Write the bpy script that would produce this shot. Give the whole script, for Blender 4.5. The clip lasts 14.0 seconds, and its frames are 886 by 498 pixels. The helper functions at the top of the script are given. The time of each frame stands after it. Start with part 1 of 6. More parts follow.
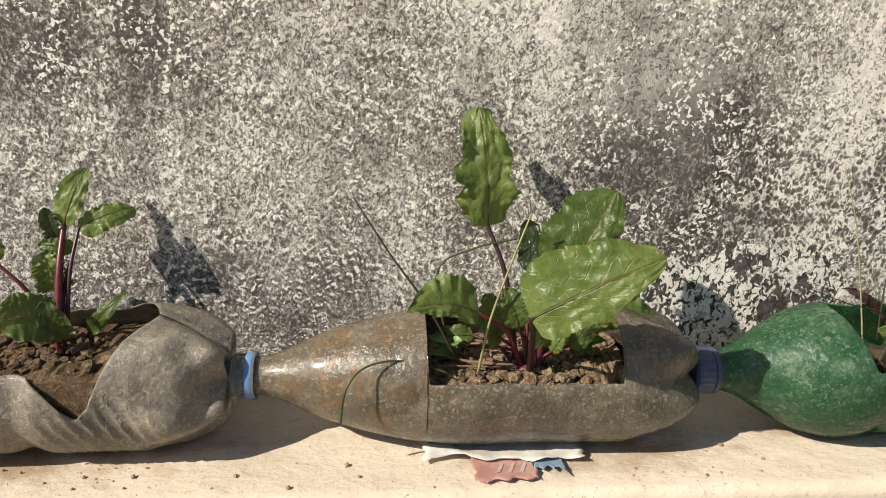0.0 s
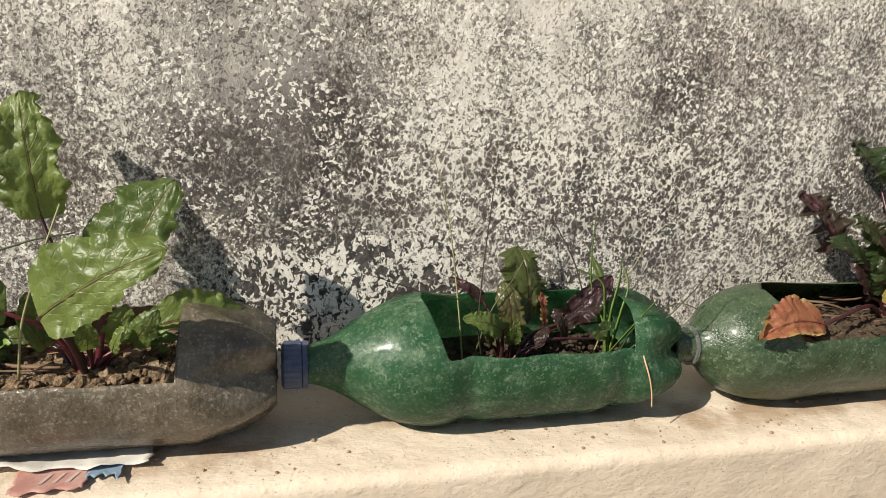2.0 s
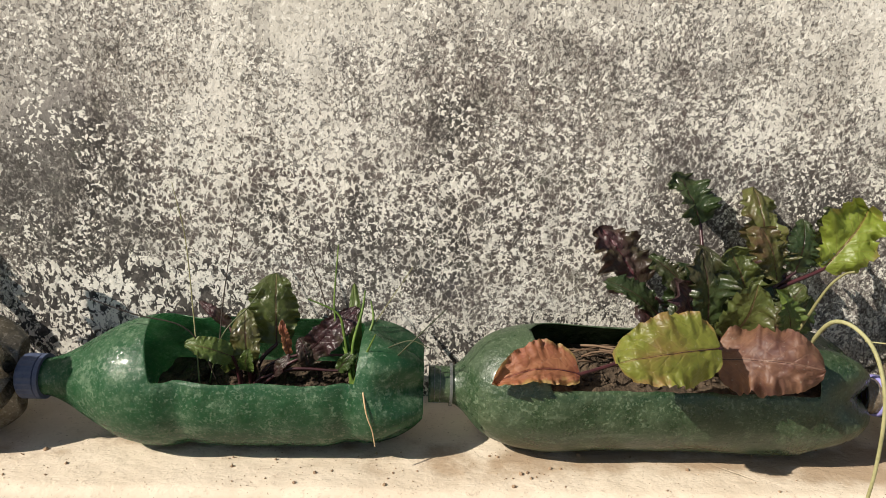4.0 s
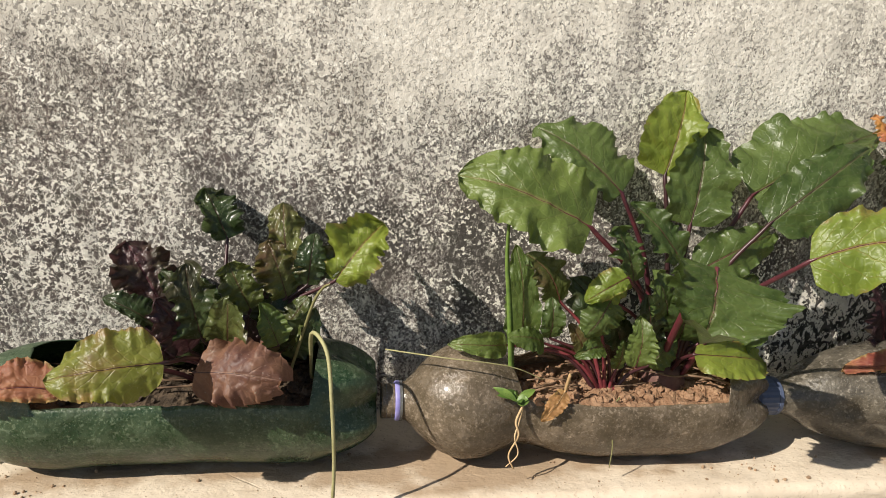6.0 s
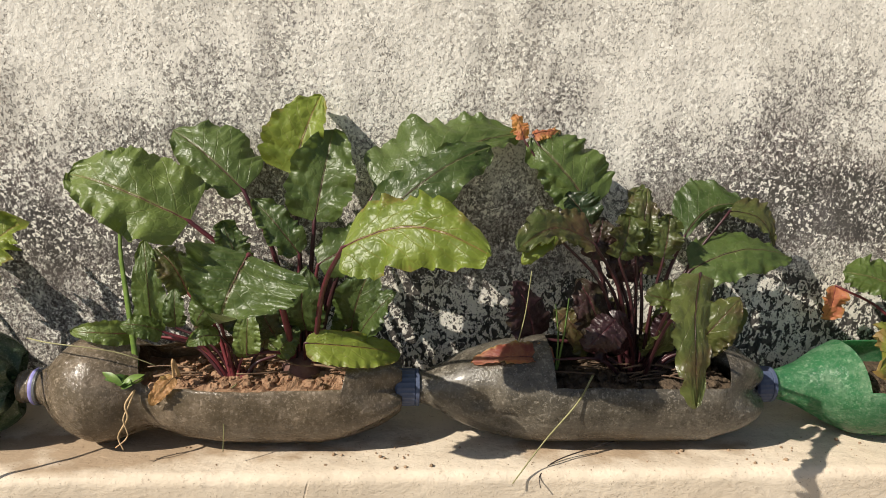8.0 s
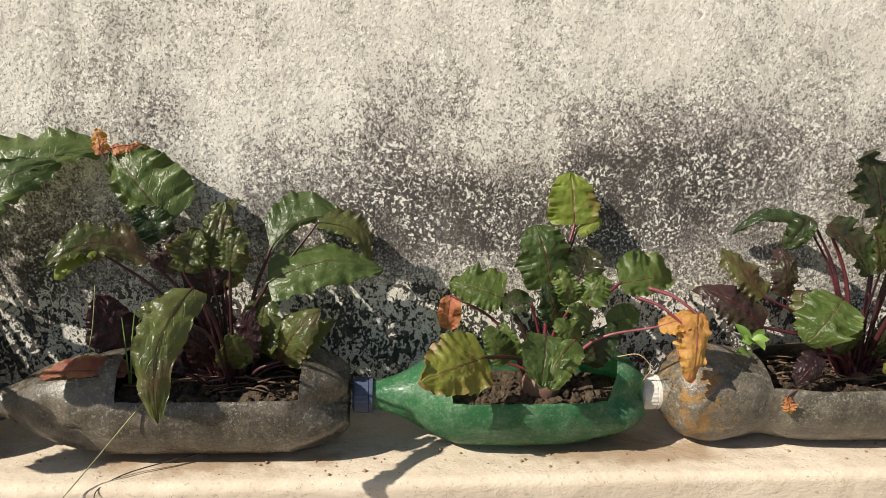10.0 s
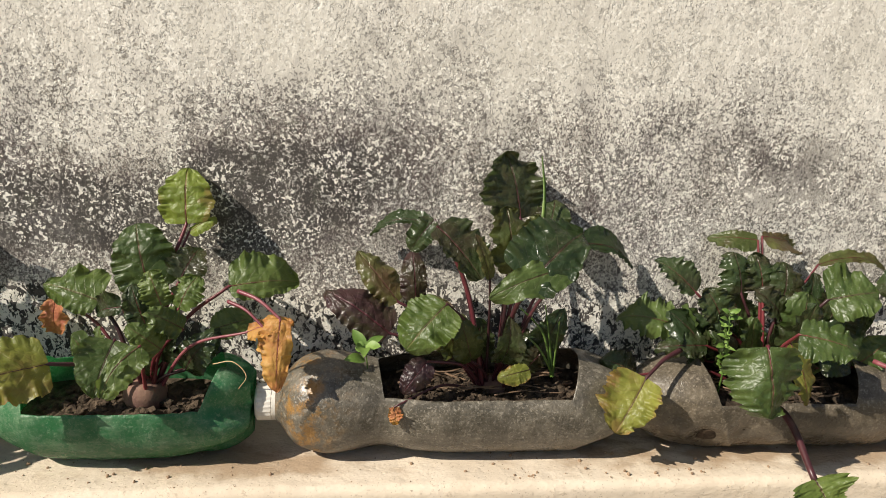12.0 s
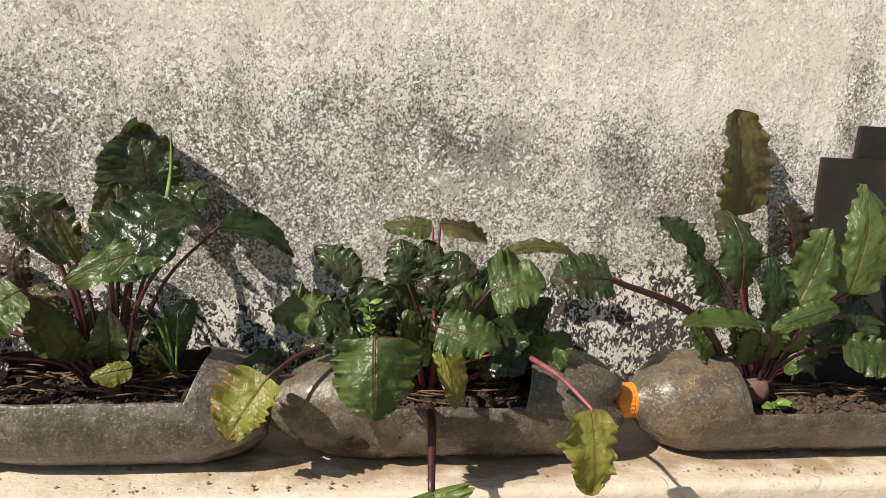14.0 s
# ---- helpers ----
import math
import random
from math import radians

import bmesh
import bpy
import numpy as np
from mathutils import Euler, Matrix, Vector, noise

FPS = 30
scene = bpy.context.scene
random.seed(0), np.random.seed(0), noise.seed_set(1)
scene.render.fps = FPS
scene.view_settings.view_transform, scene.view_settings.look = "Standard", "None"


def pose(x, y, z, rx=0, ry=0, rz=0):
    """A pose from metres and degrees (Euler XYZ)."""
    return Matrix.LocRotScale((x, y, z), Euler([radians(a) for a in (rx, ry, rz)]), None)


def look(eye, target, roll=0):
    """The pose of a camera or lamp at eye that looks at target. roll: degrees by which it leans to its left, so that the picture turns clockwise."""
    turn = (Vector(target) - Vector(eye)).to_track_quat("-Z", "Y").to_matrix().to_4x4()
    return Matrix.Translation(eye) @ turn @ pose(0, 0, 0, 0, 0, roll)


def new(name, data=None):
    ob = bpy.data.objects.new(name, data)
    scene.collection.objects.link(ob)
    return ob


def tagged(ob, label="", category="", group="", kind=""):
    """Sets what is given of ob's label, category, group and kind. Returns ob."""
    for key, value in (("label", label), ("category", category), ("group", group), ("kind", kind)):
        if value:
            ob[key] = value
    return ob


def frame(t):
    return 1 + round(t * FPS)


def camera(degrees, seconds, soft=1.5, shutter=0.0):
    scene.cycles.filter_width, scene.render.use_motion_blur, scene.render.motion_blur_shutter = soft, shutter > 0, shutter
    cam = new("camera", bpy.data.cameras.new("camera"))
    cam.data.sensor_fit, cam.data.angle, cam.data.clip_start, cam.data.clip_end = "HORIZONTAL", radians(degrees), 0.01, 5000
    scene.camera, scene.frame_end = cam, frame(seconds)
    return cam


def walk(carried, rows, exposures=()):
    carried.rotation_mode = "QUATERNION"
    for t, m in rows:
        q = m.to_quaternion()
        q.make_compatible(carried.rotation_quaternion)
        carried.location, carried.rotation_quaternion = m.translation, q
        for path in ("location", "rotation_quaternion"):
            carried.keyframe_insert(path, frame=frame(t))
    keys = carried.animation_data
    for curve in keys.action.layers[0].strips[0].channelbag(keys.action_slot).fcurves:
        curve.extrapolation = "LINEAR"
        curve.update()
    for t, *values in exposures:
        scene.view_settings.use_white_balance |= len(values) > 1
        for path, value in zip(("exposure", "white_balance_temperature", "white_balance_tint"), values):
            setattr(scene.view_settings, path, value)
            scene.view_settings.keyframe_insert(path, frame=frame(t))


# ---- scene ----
cam = camera(64.8, 14.0, soft=0.6)

PATH = [
    (0, (0.072, -0.485, 0.274), (0.237, 1.407, -0.353), 1.7),
    (0.5, (0.093, -0.486, 0.284), (0.248, 1.404, -0.35), 1.1),
    (1, (0.125, -0.467, 0.277), (0.368, 1.413, -0.361), 1.6),
    (1.5, (0.195, -0.466, 0.272), (0.662, 1.367, -0.378), 3.1),
    (2, (0.283, -0.502, 0.272), (0.735, 1.348, -0.339), 3.4),
    (2.2, (0.317, -0.523, 0.27), (0.713, 1.35, -0.31), 2.9),
    (4.3, (0.611, -0.527, 0.299), (0.641, 1.383, -0.295), 2.2),
    (4.5, (0.647, -0.537, 0.301), (0.654, 1.376, -0.283), 2.1),
    (5, (0.734, -0.565, 0.301), (0.859, 1.351, -0.256), 2.9),
    (5.5, (0.808, -0.581, 0.315), (1.066, 1.315, -0.264), 3.4),
    (6, (0.86, -0.558, 0.319), (1.151, 1.336, -0.254), 3.4),
    (6.5, (0.937, -0.562, 0.32), (1.265, 1.323, -0.262), 3.6),
    (7, (1.019, -0.613, 0.319), (1.265, 1.298, -0.216), 3.2),
    (7.2, (1.052, -0.632, 0.309), (1.288, 1.292, -0.183), 3.0),
    (9.3, (1.443, -0.626, 0.329), (1.47, 1.308, -0.179), 0.6),
    (9.5, (1.48, -0.637, 0.328), (1.524, 1.301, -0.162), 0.9),
    (10, (1.563, -0.655, 0.335), (1.705, 1.278, -0.158), 1.3),
    (10.5, (1.639, -0.615, 0.325), (1.929, 1.299, -0.178), 2.2),
    (11, (1.697, -0.584, 0.326), (1.955, 1.332, -0.185), 1.5),
    (11.5, (1.802, -0.615, 0.332), (2.014, 1.307, -0.177), 2.1),
    (12, (1.881, -0.65, 0.332), (2.121, 1.278, -0.14), 2.6),
    (12.5, (1.954, -0.637, 0.306), (2.274, 1.296, -0.097), 2.7),
    (13, (2.014, -0.594, 0.297), (2.354, 1.334, -0.112), 2.9),
    (13.5, (2.078, -0.583, 0.291), (2.419, 1.346, -0.114), 2.6),
    (14, (2.174, -0.628, 0.29), (2.495, 1.31, -0.083), 3.3),
]
walk(cam, [(t, look(e, a, r)) for t, e, a, r in PATH])

# ---- light ----
SUN = Vector((1.0, 0.50, -0.88)).normalized()      # the way the sunlight goes
world = bpy.data.worlds.new("sky")
scene.world = world
world.use_nodes = True
wn = world.node_tree
bg = wn.nodes["Background"]
sky = wn.nodes.new("ShaderNodeTexSky")
sky.sky_type = "NISHITA"
sky.sun_disc = False
sky.sun_elevation = math.asin(-SUN.z)
sky.sun_rotation = math.atan2(-SUN.x, -SUN.y)
wn.links.new(sky.outputs["Color"], bg.inputs["Color"])
bg.inputs["Strength"].default_value = 0.065
sun = new("sun", bpy.data.lights.new("sun", "SUN"))
sun.data.energy = 5.0
sun.data.angle = radians(0.55)
sun.data.color = (1.0, 0.925, 0.80)
sun.matrix_world = look((0, 0, 3), Vector((0, 0, 3)) + SUN)
scene.view_settings.exposure = 0.24


# ---- node helpers ----
class Mat:
    """A node material with short ways to add and join nodes."""

    def __init__(self, name):
        self.m = bpy.data.materials.new(name)
        self.m.use_nodes = True
        self.t = self.m.node_tree
        self.bsdf = self.t.nodes["Principled BSDF"]
        self.out = self.t.nodes["Material Output"]
        self.co = self.node("ShaderNodeTexCoord")

    def node(self, kind, **sets):
        n = self.t.nodes.new(kind)
        for key, value in sets.items():
            n.inputs[key].default_value = value
        return n

    def link(self, a, b):
        self.t.links.new(a, b)

    def put(self, socket, value):
        if isinstance(value, bpy.types.NodeSocket):
            self.link(value, socket)
        else:
            socket.default_value = value

    def noise(self, scale, detail=4.0, rough=0.55, vec=None, distort=0.0):
        n = self.node("ShaderNodeTexNoise", Scale=scale, Detail=detail, Roughness=rough, Distortion=distort)
        self.link(vec if vec else self.co.outputs["Object"], n.inputs["Vector"])
        return n.outputs["Fac"]

    def voronoi(self, scale, vec=None, feature="F1"):
        n = self.node("ShaderNodeTexVoronoi", Scale=scale)
        n.feature = feature
        self.link(vec if vec else self.co.outputs["Object"], n.inputs["Vector"])
        return n.outputs["Distance"]

    def stretch(self, scale, source="Object"):
        n = self.node("ShaderNodeMapping", Scale=scale)
        self.link(self.co.outputs[source], n.inputs["Vector"])
        return n.outputs["Vector"]

    def math(self, op, a, b=0.0, c=0.0, clamp=False):
        n = self.node("ShaderNodeMath")
        n.operation = op
        n.use_clamp = clamp
        for k, v in enumerate((a, b, c)):
            self.put(n.inputs[k], v)
        return n.outputs[0]

    def step(self, x, lo, hi, a=0.0, b=1.0):
        n = self.node("ShaderNodeMapRange")
        n.interpolation_type = "SMOOTHSTEP"
        for k, v in enumerate((x, lo, hi, a, b)):
            self.put(n.inputs[k], v)
        return n.outputs[0]

    def mix(self, fac, a, b):
        n = self.node("ShaderNodeMix")
        n.data_type = "RGBA"
        self.put(n.inputs[0], fac)
        for k, v in ((6, a), (7, b)):
            self.put(n.inputs[k], (*v, 1.0) if isinstance(v, tuple) and len(v) == 3 else v)
        return n.outputs[2]

    def attr(self, name):
        n = self.node("ShaderNodeAttribute")
        n.attribute_name = name
        return n.outputs["Fac"]

    def random(self):
        return self.node("ShaderNodeObjectInfo").outputs["Random"]

    def bump(self, height, strength, distance):
        n = self.node("ShaderNodeBump", Strength=strength, Distance=distance)
        self.link(height, n.inputs["Height"])
        self.link(n.outputs[0], self.bsdf.inputs["Normal"])
        return n.outputs[0]

    def set(self, **values):
        for key, value in values.items():
            if isinstance(value, tuple) and len(value) == 3:
                value = (*value, 1.0)
            self.put(self.bsdf.inputs[key.replace("_", " ")], value)
        return self.m


# ---- materials ----
def wall_material():
    """Limewash over old plaster: chips of paint, weathered grey between them, black mould at the chips' rims, a peeling skirt below."""
    k = Mat("weathered limewash")
    grime, coarse, skirt = k.attr("grime"), k.attr("coarse"), k.attr("skirt")
    up = k.stretch((1.0, 1.0, 0.78))
    fine = k.noise(560.0, 0.8, 0.50, up, 0.2)
    small = k.noise(440.0, 1.0, 0.50, up, 0.4)
    mid = k.noise(130.0, 2.5, 0.62, up, 0.5)
    broad = k.noise(36.0, 5.0, 0.66, up, 0.5)
    streak = k.noise(30.0, 5.0, 0.66, k.stretch((1.0, 1.0, 0.06)))
    n = k.math("ADD", k.math("MULTIPLY", fine, 0.30), k.math("MULTIPLY", small, 0.43))
    n = k.math("ADD", n, k.math("MULTIPLY", mid, 0.13))
    n = k.math("ADD", n, k.math("MULTIPLY", broad, 0.14))
    n = k.math("ADD", n, k.math("MULTIPLY", k.math("SUBTRACT", streak, 0.5), 0.15))
    # worn cells with a web of paint left between them
    jitter = k.node("ShaderNodeMix", Factor=0.006)
    jitter.data_type = "VECTOR"
    swirl = k.node("ShaderNodeTexNoise", Scale=160.0, Detail=2.0)
    k.link(up, swirl.inputs["Vector"])
    k.link(up, jitter.inputs[4])
    k.link(swirl.outputs["Color"], jitter.inputs[5])
    web = k.voronoi(225.0, jitter.outputs[1], "DISTANCE_TO_EDGE")
    flake = k.math("ADD", k.math("ADD", 0.315, k.math("MULTIPLY", web, 1.05)), k.math("MULTIPLY", k.math("SUBTRACT", k.noise(120.0, 2.0, 0.55), 0.5), 0.9))
    crisp = k.math("ADD", k.math("MULTIPLY", flake, 0.72), k.math("ADD", k.math("MULTIPLY", fine, 0.16), k.math("MULTIPLY", broad, 0.12)))
    n = k.math("ADD", k.math("MULTIPLY", n, k.math("SUBTRACT", 1.0, coarse)), k.math("MULTIPLY", crisp, coarse))
    edge = k.math("SUBTRACT", 0.664, k.math("MULTIPLY", grime, 0.350))
    blur = k.math("SUBTRACT", 0.018, k.math("MULTIPLY", coarse, 0.015))
    bare = k.step(n, k.math("SUBTRACT", edge, blur), k.math("ADD", edge, blur))
    rim = k.math("MULTIPLY", bare, k.step(n, k.math("ADD", edge, 0.018), k.math("ADD", edge, 0.040), 1.0, 0.0))
    # paint, with a grey film where rain has run
    soft = k.noise(9.0, 5.0, 0.6)
    paint = k.mix(k.step(soft, 0.3, 0.7), (0.78, 0.735, 0.655), (0.90, 0.86, 0.78))
    cloud = k.math("SUBTRACT", k.noise(48.0, 6.0, 0.74), 0.5)
    run = k.math("SUBTRACT", k.noise(42.0, 6.0, 0.7, k.stretch((1.0, 1.0, 0.06))), 0.5)
    wash = k.math("ADD", k.math("MULTIPLY", cloud, 1.5), k.math("MULTIPLY", run, 1.5))
    film = k.math("MULTIPLY", k.step(k.math("ADD", grime, wash), 0.0, 0.82, 0.06, 0.74), k.math("SUBTRACT", 1.0, k.math("MULTIPLY", coarse, 0.95)))
    paint = k.mix(film, paint, (0.40, 0.372, 0.335))
    # weathered plaster, darker the deeper the paint has gone
    tint = k.noise(5.0, 4.0, 0.6, k.stretch((1.0, 1.0, 0.6)))
    worn = k.mix(k.step(tint, 0.38, 0.62), (0.450, 0.416, 0.386), (0.510, 0.464, 0.402))
    deep = k.step(k.math("ADD", k.math("SUBTRACT", n, edge), k.math("MULTIPLY", k.math("SUBTRACT", grime, 0.5), 0.14)), 0.025, 0.135)
    worn = k.mix(deep, worn, k.mix(k.step(grime, 0.58, 0.76), (0.150, 0.122, 0.112), (0.055, 0.050, 0.047)))
    worn = k.mix(k.step(k.noise(40.0, 4.0, 0.6), 0.52, 0.72, 0.0, 0.32), worn, (0.200, 0.225, 0.160))
    worn = k.mix(k.step(k.noise(24.0, 4.0, 0.6), 0.52, 0.70, 0.0, 0.32), worn, (0.196, 0.178, 0.192))
    worn = k.mix(k.math("MULTIPLY", rim, k.math("ADD", 0.60, k.math("MULTIPLY", coarse, 0.28))), worn, (0.045, 0.040, 0.037))
    colour = k.mix(bare, paint, worn)
    # thin wandering lines where coats of wash have lifted
    worm = k.math("ABSOLUTE", k.math("SUBTRACT", k.noise(205.0, 1.4, 0.55, up, 0.7), 0.5))
    worm = k.math("MULTIPLY", k.step(worm, 0.010, 0.028, 1.0, 0.0), k.step(k.math("ADD", grime, k.math("MULTIPLY", cloud, 1.2)), 0.18, 0.55, 0.0, 0.85))
    worm = k.math("MULTIPLY", worm, k.math("SUBTRACT", 1.0, k.math("MULTIPLY", coarse, 0.7)))
    colour = k.mix(worm, colour, (0.085, 0.076, 0.070))
    # a thin lime veil evens out some areas
    veil = k.step(k.math("ADD", k.attr("veil"), k.math("MULTIPLY", k.math("SUBTRACT", k.noise(16.0, 5.0, 0.66, k.stretch((1.0, 1.0, 0.5))), 0.5), 1.6)), 0.06, 0.68, 0.0, 0.80)
    pale = k.mix(k.step(k.math("ADD", grime, k.math("MULTIPLY", wash, 0.6)), 0.05, 0.95), (0.72, 0.68, 0.60), (0.27, 0.250, 0.235))
    colour = k.mix(veil, colour, pale)
    # soft grey clouds and runs of old rain
    haze = k.math("ADD", k.math("MULTIPLY", k.noise(17.0, 5.0, 0.62, k.stretch((1.0, 1.0, 0.8))), 0.6), k.math("MULTIPLY", k.noise(34.0, 4.0, 0.6, k.stretch((1.0, 1.0, 0.10))), 0.4))
    haze = k.math("ADD", haze, k.math("MULTIPLY", k.math("SUBTRACT", grime, 0.45), 0.25))
    colour = k.mix(k.step(haze, 0.48, 0.65, 0.0, 0.32), colour, (0.140, 0.129, 0.114))
    # white flecks in clusters and black pits; the relief's fine shading is coloured in too
    cluster = k.step(k.noise(26.0, 4.0, 0.6), 0.40, 0.54)
    fleck = k.math("MULTIPLY", k.step(k.noise(320.0, 1.2, 0.55, None, 0.5), 0.565, 0.590), cluster)
    colour = k.mix(k.math("MULTIPLY", fleck, 0.92), colour, (0.92, 0.885, 0.805))
    speck = k.noise(330.0, 1.5, 0.60, None, 0.5)
    pits = k.step(k.math("ADD", speck, k.math("MULTIPLY", k.math("SUBTRACT", broad, 0.5), 0.42)), 0.580, 0.606, 0.0, 0.88)
    colour = k.mix(k.math("MULTIPLY", pits, k.step(grime, 0.08, 0.45, 0.30, 0.78)), colour, (0.066, 0.058, 0.053))
    # the skirt: pale paint peeling in black-edged spots
    skirt = k.step(k.math("ADD", skirt, k.math("MULTIPLY", k.math("SUBTRACT", k.math("ADD", mid, small), 1.0), 0.9)), 0.44, 0.52)
    cover = k.math("ADD", 0.506, k.math("MULTIPLY", k.math("SUBTRACT", k.noise(17.0, 4.0, 0.6), 0.5), -0.55))
    spot_n = k.math("ADD", k.math("MULTIPLY", k.noise(170.0, 3.0, 0.60, k.stretch((1.0, 1.0, 0.72)), 1.0), 0.80), k.math("MULTIPLY", small, 0.20))
    spot = k.step(spot_n, k.math("SUBTRACT", cover, 0.008), k.math("ADD", cover, 0.008))
    lime = k.mix(k.step(k.noise(60.0, 6.0, 0.75), 0.38, 0.72), (0.90, 0.86, 0.78), (0.68, 0.635, 0.56))
    ground_coat = k.mix(k.step(mid, 0.40, 0.60), (0.052, 0.048, 0.046), (0.120, 0.108, 0.098))
    flaked = k.mix(spot, lime, ground_coat)
    flaked = k.mix(k.math("MULTIPLY", pits, 0.6), flaked, (0.066, 0.058, 0.053))
    colour = k.mix(skirt, colour, flaked)
    # hairline cracks
    net = k.voronoi(11.0, k.stretch((1.0, 1.0, 0.55)), "DISTANCE_TO_EDGE")
    wander = k.math("ADD", net, k.math("MULTIPLY", k.math("SUBTRACT", k.noise(60.0, 5.0, 0.65), 0.5), 0.20))
    crack = k.math("MULTIPLY", k.step(k.math("ABSOLUTE", wander), 0.001, 0.007, 1.0, 0.0), k.step(k.noise(14.0, 5.0, 0.7), 0.48, 0.58))
    colour = k.mix(k.math("MULTIPLY", crack, 0.38), colour, (0.16, 0.145, 0.125))
    k.set(Base_Color=colour, Roughness=0.92, Specular_IOR_Level=0.25)
    relief = k.math("ADD", k.math("MULTIPLY", k.mix(skirt, bare, spot), -0.7), k.math("MULTIPLY", k.noise(360.0, 1.0, 0.5), 0.60))
    relief = k.math("ADD", relief, k.math("MULTIPLY", pits, -0.5))
    relief = k.math("ADD", relief, k.math("MULTIPLY", k.noise(190.0, 4.0, 0.62), 0.75))
    relief = k.math("ADD", relief, k.math("MULTIPLY", k.noise(60.0, 4.0, 0.58), 1.6))
    relief = k.math("ADD", relief, k.math("MULTIPLY", crack, -0.7))
    relief = k.math("MULTIPLY", relief, k.math("SUBTRACT", 1.0, k.math("MULTIPLY", veil, 0.55)))
    k.bump(relief, 0.44, 0.0018)
    return k.m


def ledge_material():
    k = Mat("cream painted plaster")
    soft = k.noise(14.0, 5.0, 0.6)
    grit = k.noise(190.0, 5.0, 0.7)
    soil = k.attr("soil")
    base = k.mix(k.step(soft, 0.35, 0.68), (0.66, 0.555, 0.430), (0.74, 0.635, 0.505))
    rub = k.step(k.math("ADD", k.math("MULTIPLY", soil, 0.75), k.math("MULTIPLY", k.noise(55.0, 6.0, 0.7), 0.55)), 0.36, 0.72, 0.0, 0.85)
    base = k.mix(rub, base, (0.36, 0.250, 0.155))
    base = k.mix(k.step(k.noise(420.0, 3.0, 0.65), 0.64, 0.70, 0.0, 0.7), base, (0.22, 0.155, 0.105))
    base = k.mix(k.step(grit, 0.56, 0.70, 0.0, 0.60), base, (0.42, 0.33, 0.24))
    crack = k.step(k.voronoi(9.0, feature="DISTANCE_TO_EDGE"), 0.002, 0.010, 1.0, 0.0)
    crack = k.math("MULTIPLY", crack, k.step(k.noise(11.0), 0.60, 0.70))
    base = k.mix(k.math("MULTIPLY", crack, 0.55), base, (0.33, 0.26, 0.19))
    k.set(Base_Color=base, Roughness=0.86, Specular_IOR_Level=0.3)
    brush = k.noise(120.0, 4.0, 0.60, k.stretch((0.7, 1.0, 1.2)), 0.3)
    relief = k.math("ADD", k.math("MULTIPLY", brush, 1.3), k.math("MULTIPLY", grit, 0.40))
    relief = k.math("ADD", relief, k.math("MULTIPLY", crack, -0.5))
    k.bump(relief, 0.50, 0.0020)
    return k.m


